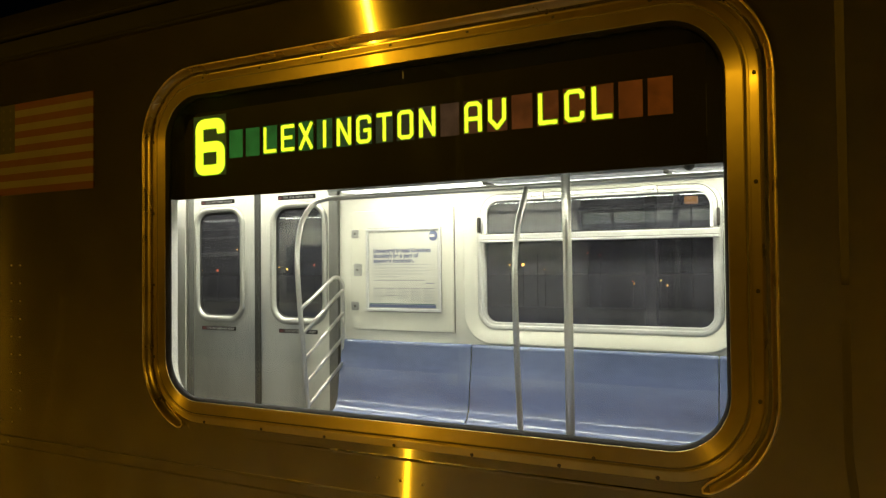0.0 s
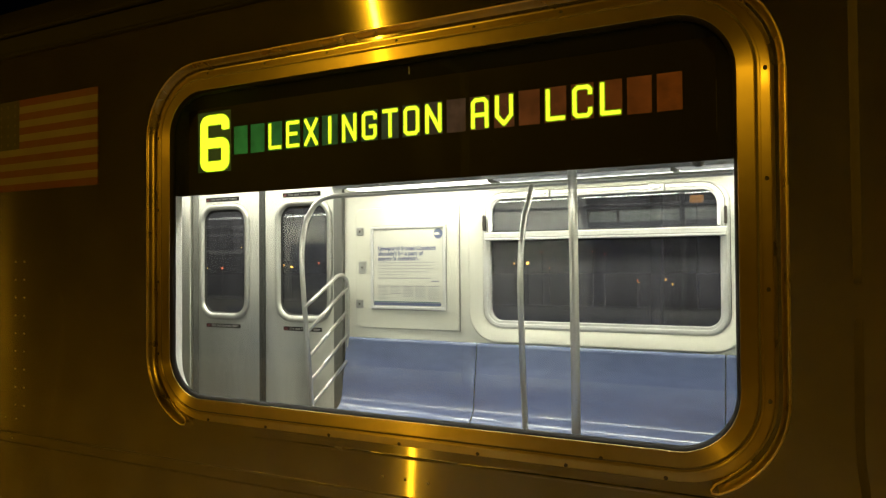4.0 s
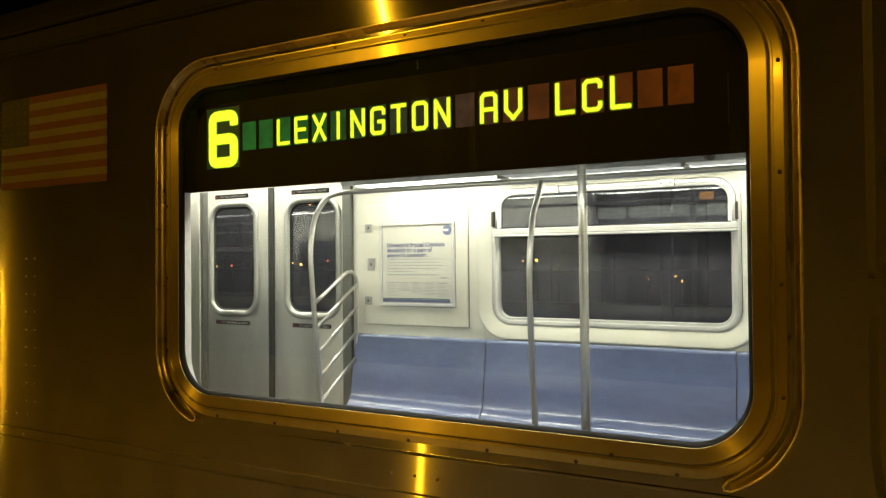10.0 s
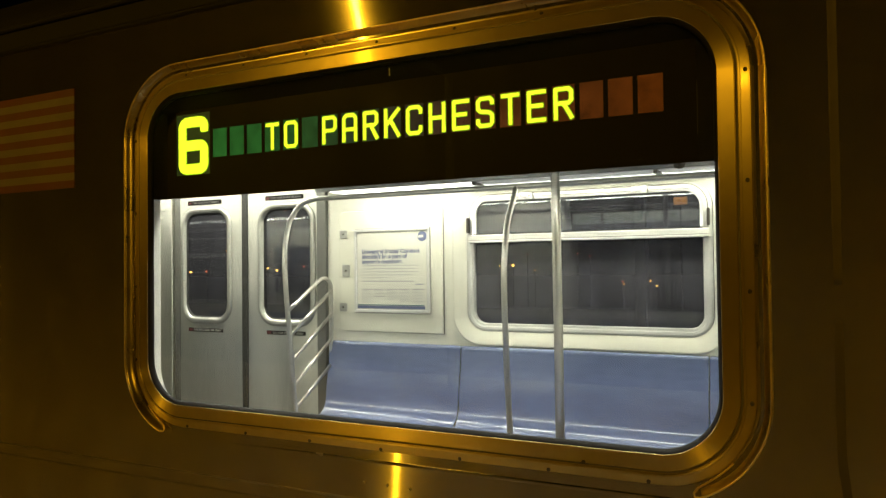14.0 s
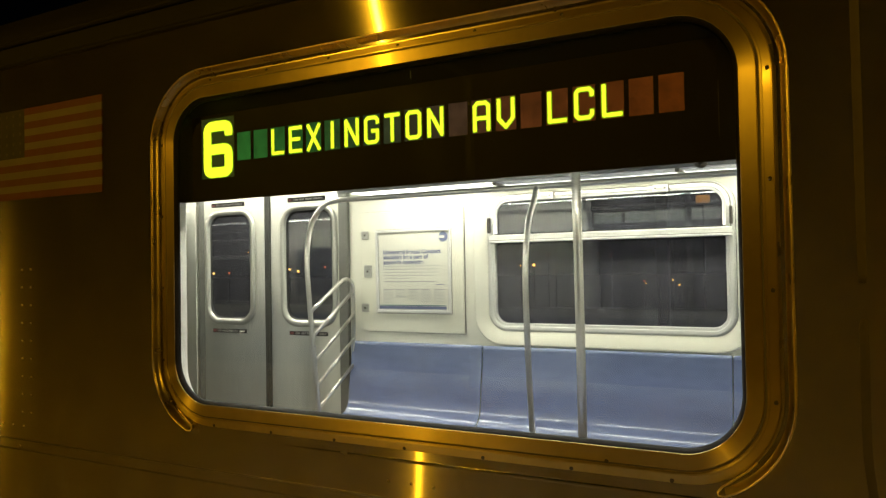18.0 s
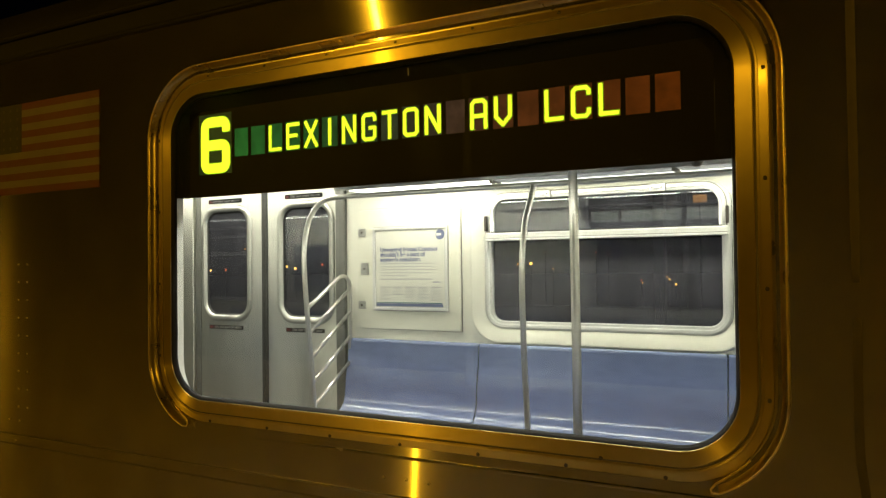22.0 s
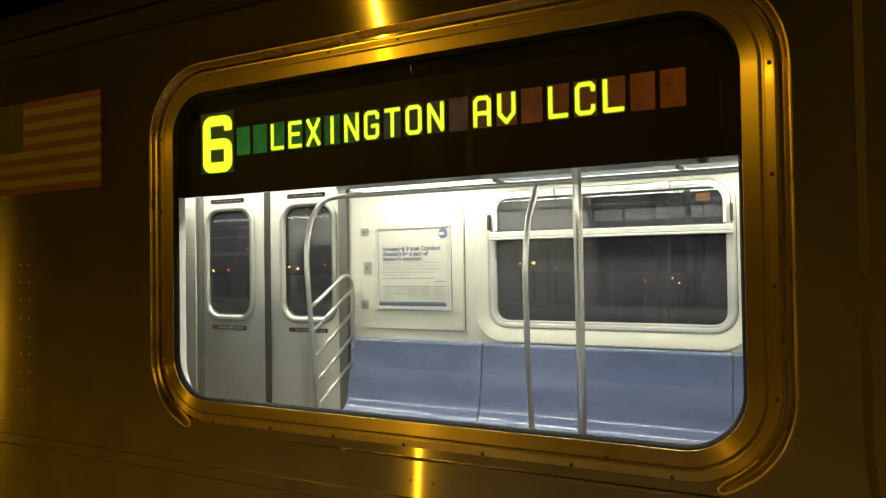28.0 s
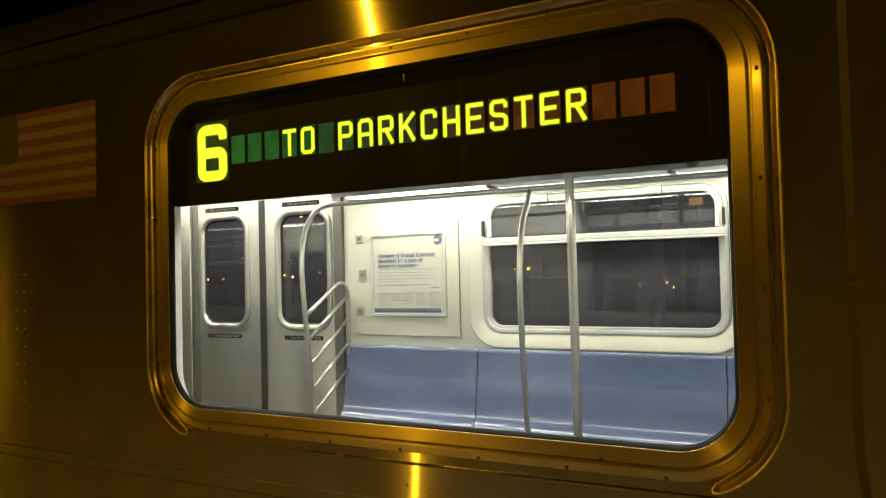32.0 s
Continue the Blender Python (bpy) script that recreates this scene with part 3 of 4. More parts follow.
for x0, x1 in ((-1.24, -0.98), (-0.95, -0.42), (-0.39, 0.22), (0.25, 0.60)):
    spart("back_cover", boxed(x0, x1, 0.1155, 0.121, 1.685, 1.785, 0.002), COVER, label="grey service cover")
# Thin strip added to stand for a glint along the sign's side.
spart("edge_glint", boxed(0.5395, 0.5410, 0.0485, 0.050, 1.675, 1.800), SCREW, label="thin metal strip for a glint on the edge")
# Small metal sliver in place of a bright reflection under the top edge.
spart("reflection_tick", boxed(-0.2912, -0.2888, 0.026, 0.030, 1.9120, 1.9350, 0.001), ALUM, label="bright tick built for a small reflection")
spart("knob", disc(bmesh.new(), 0.486, 0.125, 1.618, 0.016, 0.012, 12), SCREW, label="dark round catch")

# strokes of each character on a grid four wide and seven high
GLYPHS = {
    "L": "0,7 0,0 4,0",
    "E": "4,7 0,7 0,0 4,0 / 0,3.6 3.3,3.6",
    "X": "0,7 4,0 / 4,7 0,0",
    "I": "2,7 2,0",
    "N": "0,0 0,7 4,0 4,7",
    "G": "4,5.6 4,6.3 3.3,7 0.7,7 0,6.3 0,0.7 0.7,0 3.3,0 4,0.7 4,3.2 2.4,3.2",
    "T": "0,7 4,7 / 2,7 2,0",
    "O": "0,0.7 0,6.3 0.7,7 3.3,7 4,6.3 4,0.7 3.3,0 0.7,0 0,0.7",
    "A": "0,0 0,6.2 0.8,7 3.2,7 4,6.2 4,0 / 0,3 4,3",
    "V": "0,7 0,2.2 2,0 4,2.2 4,7",
    "C": "4,5.6 4,6.3 3.3,7 0.7,7 0,6.3 0,0.7 0.7,0 3.3,0 4,0.7 4,1.4",
    "P": "0,0 0,7 3.3,7 4,6.3 4,4 3.3,3.3 0,3.3",
    "R": "0,0 0,7 3.3,7 4,6.3 4,4.2 3.3,3.5 0,3.5 / 2,3.5 4,0",
    "K": "0,0 0,7 / 4,7 0.4,3.2 / 1.5,4.2 4,0",
    "H": "0,0 0,7 / 4,0 4,7 / 0,3.5 4,3.5",
    "S": "4,5.8 4,6.3 3.3,7 0.7,7 0,6.3 0,4.4 0.7,3.7 3.3,3.3 4,2.6 4,0.7 3.3,0 0.7,0 0,0.7 0,1.3",
    "6": "4,6.15 4,6.35 3.82,6.72 3.5,6.93 3.1,7 0.9,7 0.5,6.93 0.18,6.72 0,6.35 0,0.65 0.18,0.28 0.5,0.07 0.9,0 3.1,0 3.5,0.07 3.82,0.28 4,0.65 4,2.85 3.82,3.22 3.5,3.43 3.1,3.5 0,3.5",
}


def strokes(ch):
    out = []
    for line in GLYPHS[ch].split(" / "):
        pts = [tuple(float(v) for v in p.split(",")) for p in line.split()]
        out += [(*p, *q) for p, q in zip(pts, pts[1:])]
    return out


def glyph(ch, w, h, stroke, y, d):
    """One lit character over a slightly wider, dimmer green rim that paints in its glare."""
    bm = bars_of(bmesh.new(), ch, w, h, stroke, 0.0, y, d)
    for f in bm.faces:
        f.material_index = 0
    n = len(bm.faces)
    bars_of(bm, ch, w, h, stroke, min(stroke * 0.5, 0.006), y, d * 0.4)
    bm.faces.ensure_lookup_table()
    for f in bm.faces[n:]:
        f.material_index = 1
    return bm


def bars_of(bm, ch, w, h, stroke, grow, y, d):
    """Strokes of one character centred on the origin, as flat bars with blunt round ends, facing -y when d < 0."""
    sx, sz = (w - stroke) / 4, (h - stroke) / 7
    ends = [e for s4 in strokes(ch) for e in (s4[:2], s4[2:])]
    for k, (x0, z0, x1, z1) in enumerate(strokes(ch)):
        p, q = Vector(((x0 - 2) * sx, 0, (z0 - 3.5) * sz)), Vector(((x1 - 2) * sx, 0, (z1 - 3.5) * sz))
        t = (q - p).normalized()
        nrm = Vector((-t.z, 0, t.x))
        hs, out = (stroke + grow) / 2, []
        for c, base, key in ((q, 0, (x1, z1)), (p, math.pi, (x0, z0))):
            pw_ = 0.35 if ends.count(key) == 1 else 1.0
            for i in range(7):
                an = -math.pi / 2 + math.pi * i / 6 + base
                e = abs(math.cos(an)) ** pw_ * (1 if math.cos(an) > 0 else -1) * hs
                f = abs(math.sin(an)) ** pw_ * (1 if math.sin(an) > 0 else -1) * hs
                out.append(c + t * e + nrm * f)
        dd = d * (1 + 0.02 * k)
        loft([[(v.x, y, v.z) for v in out], [(v.x, y + dd, v.z) for v in out]], bm, cap=True)
    return bm


# the large digit on its own dark green plate
dg = spart("digit_plate", boxed(DGX0 + 0.001, DGX1 - 0.001, 0.052, 0.056, DGZ0 + 0.001, DGZ1 - 0.001), mat("digit_plate_green", (0.020, 0.045, 0.012), 0.4, 0.0, 0.2, 30, emit=0.5), label="dim green plate")
g6 = spart("digit", glyph("6", 0.132, 0.192, 0.034, 0, -0.002), GLYPH, label="large lit digit six")
g6.data.materials.append(GLYPH_GLARE)
g6.location = (-1.071, 0.052, 1.7825)
MSG_A, MSG_B = "  LEXINGTON AV LCL  ", "   TO PARKCHESTER   "
# Cell colours along the sign, with its colour shift by view angle put in.
VIEW_RAMP = [(0.0, (0.024, 0.152, 0.030)), (0.2, (0.022, 0.112, 0.026)), (0.38, (0.030, 0.055, 0.028)), (0.55, (0.050, 0.036, 0.025)), (0.72, (0.100, 0.034, 0.010)), (1.0, (0.105, 0.028, 0.003))]
flaps = []
for i in range(20):
    u = i / 19
    for (ua, ca), (ub, cb) in zip(VIEW_RAMP, VIEW_RAMP[1:]):
        if ua <= u <= ub:
            col = tuple(p + (q - p) * (u - ua) / (ub - ua) for p, q in zip(ca, cb))
    cm = mat("cell_view_tint", col, 0.6, 0.0, 0.35, 22, emit=0.6, spec=0.1)
    fl = spart("flap", boxed(-CELL_W / 2, CELL_W / 2, -0.0015, 0.0015, -(CELL_Z1 - CELL_Z0) / 2, (CELL_Z1 - CELL_Z0) / 2), cm, label="tinted character cell")
    fl.matrix_parent_inverse = Matrix()
    home = (CELL_X0 + CELL_W / 2 + i * PITCH - sign.location.x, 0.053 - sign.location.y, (CELL_Z0 + CELL_Z1) / 2 - sign.location.z)
    fl.location = home
    for ch, side in ((MSG_A[i], 1), (MSG_B[i], -1)):
        if ch != " ":
            g = part("character", glyph(ch, 0.0520, 0.0840, 0.0104, -0.0015, -0.001), GLYPH, fl, "lit yellow-green letter")
            g.data.materials.append(GLYPH_GLARE)
            if side < 0:
                g.rotation_euler = (0, 0, math.pi)
    if MSG_A[i] != " " or MSG_B[i] != " ":
        flaps.append((fl, home))

# ================= interior =================
FY = 2.50
floor = tagged(obj("floor", boxed(-7.0, 4.6, 0.03, 2.60, -0.12, 0.0), FLOOR), "dark speckled subway car floor", "floor", kind="structure")
ceiling = tagged(obj("ceiling", boxed(-7.0, 4.6, 0.092, 2.52, 2.12, 2.14), CEIL), "grey laminate car ceiling", "ceiling", kind="structure")
for nm, xx in (("wall_end_west", -7.02), ("wall_end_east", 4.6)):
    tagged(obj(nm, boxed(xx, xx + 0.02, 0.02, 2.58, -0.1, 2.3), LINING), "plain end wall of the car", "wall", kind="structure")

# far wall: pillar, window bay, header over the doors, end bays
bm = bmesh.new()
box(bm, -2.287, -1.335, FY, FY + 0.04, 0.0, 1.90)
box(bm, -7.0, -3.905, FY, FY + 0.04, 0.0, 1.90)
box(bm, -3.905, -2.245, FY, FY + 0.04, 1.925, 2.13)
box(bm, 0.40, 4.6, FY, FY + 0.04, 0.0, 1.90)
FWX, FWZ, FWHW, FWHH, FWR = -0.4625, 1.385, 0.7475, 0.427, 0.12
wall_far = tagged(obj("wall_far", bm, LINING), "white lined inner wall of the car", "wall", kind="structure")
bm = wall_with_hole(-1.335, 0.40, 0.0, 1.90, FY, (FWX, FWZ - 0.006, FWHW + 0.094, FWHH + 0.090, 0.20))
part("window_bay", bm, LINING, wall_far)
bm = loft([[(x, y, z) for x, z in rr(FWX, FWZ + dz, FWHW + dw, FWHH + dh, r, 16)] for dw, dh, dz, r, y in (
    (0.096, 0.092, -0.006, 0.20, FY), (0.093, 0.089, -0.006, 0.198, FY - 0.015), (0.088, 0.084, -0.006, 0.194, FY - 0.021), (0.080, 0.076, -0.006, 0.187, FY - 0.020),
    (0.042, 0.038, -0.003, 0.155, FY + 0.001), (0.008, 0.006, 0, 0.13, FY + 0.020), (-0.002, -0.002, 0, 0.118, FY + 0.026))])
part("window_surround", bm, LINING, wall_far, "white moulded window surround", True)
part("outer_skin", boxed(-7.0, 4.6, 2.60, 2.62, -1.0, 0.9), STEEL_SKIN, wall_far)

# far window
window_2 = tagged(empty("window_2", (FWX, FY + 0.03, FWZ - FWHH)), "car window with a hinged vent above tinted glass", "window", kind="structure")


def w2(name, bm, m, label="", smooth=False):
    ob = part(name, bm, m, window_2, label, smooth)
    ob.matrix_parent_inverse = Matrix.Translation(-window_2.location)
    return ob


w2("window_frame", folded(rings(FWX - 0.0075, FWZ, FWHW - 0.0075, FWHH, FWR, [(0.004, FY + 0.036), (0.0, FY + 0.018), (-0.006, FY + 0.014), (-0.022, FY + 0.016), (-0.026, FY + 0.022), (-0.040, FY + 0.024), (-0.044, FY + 0.034), (-0.044, FY + 0.06)], 14)), SATIN, "silver aluminium frame", True)
w2("frame_gasket", loft(rings(FWX - 0.0075, FWZ, FWHW - 0.0075, FWHH, FWR, [(0.001, FY + 0.0175), (0.005, FY + 0.0185), (0.010, FY + 0.026)], 14)), REVEAL, "pale rubber line", True)
w2("glass", loft(rings(FWX, FWZ - 0.10, FWHW, FWHH - 0.06, FWR, [(-0.03, FY + 0.045), (-0.03, FY + 0.051)], 12), cap=True), GLASS_FAR, "dark tinted pane").visible_shadow = False
bm = boxed(-1.195, 0.268, FY - 0.012, FY + 0.03, 1.510, 1.562, 0.008, 3)
w2("vent_bar", bm, VENT, "wide silver bar")
w2("vent_bar_lip", boxed(-1.185, 0.258, FY - 0.018, FY - 0.010, 1.5115, 1.5245, 0.003), VENT)
w2("vent_bar_groove", boxed(-1.190, 0.263, FY - 0.0128, FY - 0.010, 1.5255, 1.5300), GAP_SHADE, "thin dark groove")
w2("vent_channel", boxed(-1.160, 0.232, FY + 0.000, FY + 0.028, 1.5625, 1.5690), RUBBER, "dark rubber channel")
vz0, vz1 = 1.575, 1.79
w2("vent_gasket", loft([[(x, y, max(z, 1.555)) for x, y, z in lp] for lp in rings(-0.467, 1.608, 0.717, 0.200, 0.12, [(0.0045, FY + 0.0075), (0.0090, FY + 0.0075)], 12)]), GAP_SHADE, "thin dark seal round the vent", True)
w2("vent_frame", folded([[(x, y, max(z, 1.55)) for x, y, z in lp] for lp in rings(-0.467, 1.608, 0.717, 0.200, 0.12, [(0.004, FY + 0.02), (0.0, FY + 0.004), (-0.016, FY + 0.002), (-0.020, FY + 0.008), (-0.034, FY + 0.010), (-0.036, FY + 0.03)], 12)]), SATIN, "rounded silver vent frame", True)
bm = boxed(-1.165, 0.24, FY + 0.030, FY + 0.036, vz0, vz1)
for v in bm.verts:
    v.co.y -= 0.011 * (v.co.z - vz0)
w2("vent_glass", bm, GLASS_VENT, "dark tinted vent pane").visible_shadow = False
for x in (-0.80, -0.112):
    # added plate that draws a shadow outline round each latch
    w2("latch_shadow_plate", boxed(x - 0.048, x + 0.048, FY - 0.004, FY + 0.012, 1.764, 1.817, 0.003), GAP_SHADE, "dark plate added as the latch's shadow outline")
    w2("latch", boxed(x - 0.044, x + 0.044, FY - 0.02, FY + 0.010, 1.769, 1.814, 0.006), VENT, "silver painted latch")
for x in (-0.80, -0.112):
    for dx in (-0.026, 0.026):
        w2("latch_screw", disc(bmesh.new(), x + dx, FY - 0.0202, 1.793, 0.006, 0.003, 10), SCREW)
    w2("latch_tab", boxed(x - 0.016, x + 0.016, FY - 0.028, FY - 0.018, 1.780, 1.792, 0.003), LOCK)
for i in range(9):
    w2("frame_screw", disc(bmesh.new(), -1.05 + i * 0.147, FY + 0.0148, 0.972, 0.0040, 0.002, 8), LOCK)
for z in (1.12, 1.32):
    for x in (-1.198, 0.272):
        w2("frame_screw", disc(bmesh.new(), x, FY + 0.0148, z, 0.0040, 0.002, 8), LOCK)
for x in (-1.195, 0.262):
    w2("vent_arm", boxed(x - 0.008, x + 0.008, FY - 0.016, FY + 0.01, 1.575, 1.672, 0.003), SCREW, "dark hinged arm")

# access panel with locks
panel = tagged(empty("access_panel", (-1.78, FY, 0.93)), "cream wall access panel with square locks", "panel")


def attach(top, name, bm, m, label="", smooth=False):
    ob = part(name, bm, m, top, label, smooth)
    ob.matrix_parent_inverse = Matrix.Translation(-top.location)
    return ob


def panel_ring(o, y):
    """The panel's outline: rounded towards the doors, square towards the window."""
    pts = rr(-1.7815, 1.340, 0.4045 + o, 0.414 + o, 0.05 + o, 8)
    return [(x if x < -1.7815 else -1.7815 + 0.4045 + o, y, (1.340 + (0.414 + o) * (1 if z > 1.34 else -1)) if x > -1.7815 else z) for x, z in pts]


attach(panel, "door", loft([panel_ring(0, FY - 0.0005), panel_ring(0, FY - 0.006), panel_ring(-0.004, FY - 0.0085)], cap=True), PANEL)
attach(panel, "gasket", loft([panel_ring(0.0004, FY - 0.0022), panel_ring(0.0030, FY - 0.0022)]), GAP_SHADE, "thin dark joint")
attach(panel, "edge_strip", boxed(-1.3735, -1.369, FY - 0.0030, FY, 0.924, 1.756), GAP_SHADE, "thin dark joint")
attach(panel, "hinge_strip", boxed(-1.4005, -1.3830, FY - 0.0110, FY - 0.0084, 0.93, 1.75, 0.001), PANEL, "narrow hinge strip")
for x, z, w, h in ((-2.148, 1.595, 0.029, 0.029), (-2.128, 1.342, 0.031, 0.043), (-2.152, 1.089, 0.030, 0.029)):
    attach(panel, "lock", boxed(x - w, x + w, FY - 0.016, FY - 0.008, z - h, z + h, 0.003), LOCK, "square metal lock plate")
    attach(panel, "keyhole", disc(bmesh.new(), x, FY - 0.016, z, 0.008, 0.003, 10), SCREW)

# poster in its frame
poster = tagged(empty("poster", (-1.765, FY - 0.01, 1.06)), "framed transit notice with blue headline and small print", "poster")
PX0, PX1, PZ0, PZ1 = -2.057, -1.468, 1.056, 1.625
bm = loft([[(x, y, z) for x, z in rr((PX0 + PX1) / 2, (PZ0 + PZ1) / 2, (PX1 - PX0) / 2 - o, (PZ1 - PZ0) / 2 - o, 0.006, 3)] for o, y in ((0, FY - 0.008), (0, FY - 0.018), (0.004, FY - 0.022), (0.018, FY - 0.022), (0.022, FY - 0.016), (0.022, FY - 0.008))])
attach(poster, "poster_frame", bm, SATIN, "slim silver frame")
# The poster frame's shadow, laid on the panel as a thin dark ring.
attach(poster, "frame_shadow_line", loft([[(x, FY - 0.0095, z) for x, z in rr((PX0 + PX1) / 2, (PZ0 + PZ1) / 2, (PX1 - PX0) / 2 + o, (PZ1 - PZ0) / 2 + o, 0.006, 3)] for o in (0.0003, 0.0040)]), GAP_SHADE, "shadow painted as a thin line round the frame")
attach(poster, "inner_line", loft([[(x, FY - 0.0145, z) for x, z in rr((PX0 + PX1) / 2, (PZ0 + PZ1) / 2, (PX1 - PX0) / 2 - o, (PZ1 - PZ0) / 2 - o, 0.006, 3)] for o in (0.0220, 0.0250)]), LOCK)
attach(poster, "paper", boxed(PX0 + 0.02, PX1 - 0.02, FY - 0.014, FY - 0.009, PZ0 + 0.02, PZ1 - 0.02), PAPER, "off-white printed sheet")
YI = FY - 0.0150


def words(text, x, z, size, m, top, name="lettering", y=YI, width=None, bold=0.0):
    cu = bpy.data.curves.new("text", "FONT")
    cu.body, cu.size, cu.extrude, cu.offset = text, size, 0.0004, bold
    tmp = bpy.data.objects.new("text", cu)
    scene.collection.objects.link(tmp)
    me = bpy.data.meshes.new_from_object(tmp.evaluated_get(bpy.context.evaluated_depsgraph_get()))
    bpy.data.objects.remove(tmp)
    xs = [v.co.x for v in me.vertices]
    k = width / (max(xs) - min(xs)) if width else 1.0
    for v in me.vertices:
        v.co = Vector((x + (v.co.x - min(xs)) * k, y - v.co.z, z + v.co.y))
    me.materials.clear()
    me.materials.append(m)
    ob = new(name, me)
    ob.parent, ob.matrix_parent_inverse = top, Matrix.Translation(-top.location)
    return ob


words("Unwanted Sexual Conduct", -1.995, 1.459, 0.040, INK_BLUE, poster, width=0.452, bold=0.0015)
words("shouldn't be a part of", -1.995, 1.424, 0.040, INK_BLUE, poster, width=0.357, bold=0.0015)
words("anyone's commute.", -1.995, 1.390, 0.040, INK_BLUE, poster, width=0.324, bold=0.0015)
bm = bmesh.new()
disc(bm, -1.524, YI, 1.566, 0.034, 0.0006, 24, 0.98)
attach(poster, "round_mark", bm, INK_BLUE, "round blue mark")
attach(poster, "mark_bar", boxed(-1.552, -1.515, YI - 0.0014, YI - 0.0006, 1.558, 1.574), PAPER)
for z, w in ((1.375, 0.44), (1.354, 0.42), (1.333, 0.44), (1.312, 0.40), (1.293, 0.21)):
    attach(poster, "text_bar", boxed(-1.995, -1.995 + w, YI - 0.0004, YI, z - 0.0025, z + 0.0025), INK_PALE)
attach(poster, "text_bar", boxed(-1.995, -1.588, YI - 0.0004, YI, 1.2665, 1.2725), INK_GREY)
attach(poster, "text_bar", boxed(-1.58, -1.52, YI - 0.0004, YI, 1.247, 1.252), INK_BLUE)
for k in range(5):
    x, rows_in = -1.997 + k * 0.099, (10, 6, 8, 9, 10)[k]
    for j in range(rows_in):
        thick = 0.0030 if j == 0 or (k == 1 and j == 5) else 0.0019
        attach(poster, "text_bar", boxed(x, x + (0.084, 0.076, 0.080, 0.070, 0.086, 0.060)[(j * 5 + k * 3) % 6], YI - 0.0004, YI, 1.2150 - j * 0.0098 - thick, 1.2150 - j * 0.0098 + thick), INK_GREY if thick > 0.002 else INK_PALE)
attach(poster, "footer_bar", boxed(-2.030, -1.505, YI - 0.0004, YI, 1.084, 1.104), INK_BLUE, "navy stripe")
attach(poster, "footer_bar", boxed(-2.030, -1.512, YI - 0.0004, YI, 1.106, 1.112), INK_TEAL, "teal stripe")

# ---- sliding doors ----
door_1 = tagged(empty("door_1", (-3.05, FY, 0)), "pair of closed stainless steel sliding doors", "door", kind="structure")
for x0, x1, wx0, wx1 in ((-3.775, -3.056, -3.651, -3.231), (-3.044, -2.366, -2.871, -2.447)):
    cx, cz, hw, hh = (wx0 + wx1) / 2, 1.395, (wx1 - wx0) / 2, 0.402
    leaf = attach(door_1, "door_leaf", wall_with_hole(x0, x1, 0.01, 1.93, FY, (cx, cz, hw + 0.03, hh + 0.03, 0.13), FY + 0.035), STEEL_DOOR, "brushed steel door leaf")
    ob = part("window_ring", loft(rings(cx, cz, hw, hh, 0.10, [(0.052, FY + 0.0), (0.050, FY - 0.008), (0.038, FY - 0.014), (0.018, FY - 0.012), (0.004, FY - 0.004), (0.0, FY + 0.02)], 12)), STEEL_RING, leaf, "polished window ring", True)
    part("window_gasket", loft(rings(cx, cz, hw, hh, 0.10, [(0.004, FY + 0.004), (-0.008, FY + 0.008), (-0.008, FY + 0.02)], 12)), RUBBER, leaf, "", True)
    g = part("door_glass", loft(rings(cx, cz, hw, hh, 0.10, [(0.002, FY + 0.014), (0.002, FY + 0.019)], 12), cap=True), GLASS_DOOR, leaf, "dark tinted door pane")
    g.visible_shadow = False
    for z0, z1, lx0, lx1 in ((0.878, 0.908, cx - 0.185, cx + 0.17), (1.866, 1.900, cx - 0.19, cx + 0.16)):
        sg = part("label_plate", boxed(lx0, lx1, FY - 0.003, FY, z0, z1), LABEL, leaf, "small dark warning label")
    words("Do not lean on door", cx - 0.125, 0.886, 0.03, LABEL_TEXT, door_1, y=FY - 0.0032, width=0.28)
    attach(door_1, "label_mark", boxed(cx - 0.178, cx - 0.145, FY - 0.0042, FY - 0.0032, 0.883, 0.903), LABEL_RED)
    attach(door_1, "label_mark", boxed(cx - 0.180, cx - 0.155, FY - 0.0042, FY - 0.0032, 1.872, 1.890), LABEL_RED)
    words("Do not hold doors", cx - 0.135, 1.8765, 0.026, LABEL_FAINT, door_1, y=FY - 0.0032, width=0.27)
for xa, xb in ((-3.079, -3.0495), (-3.0485, -3.019)):
    attach(door_1, "seal", boxed(xa, xb, FY - 0.005, FY + 0.03, 0.01, 1.93, 0.003), SEAL, "grey rubber door seal")
attach(door_1, "pocket_edge", boxed(-3.7745, -3.715, FY - 0.0025, FY + 0.001, 0.01, 1.93), JAMB, "dull steel door edge")
attach(door_1, "jamb_screw", disc(bmesh.new(), -3.87, FY - 0.0302, 1.84, 0.013, 0.006, 12), ALUM, "bright round screw")
attach(door_1, "jamb", boxed(-2.366, -2.288, FY - 0.03, FY + 0.02, 0.0, 1.93, 0.006), JAMB, "dull steel door jamb")
attach(door_1, "jamb", boxed(-3.905, -3.775, FY - 0.03, FY + 0.02, 0.0, 1.93, 0.006), STEEL_DOOR, "steel door jamb")

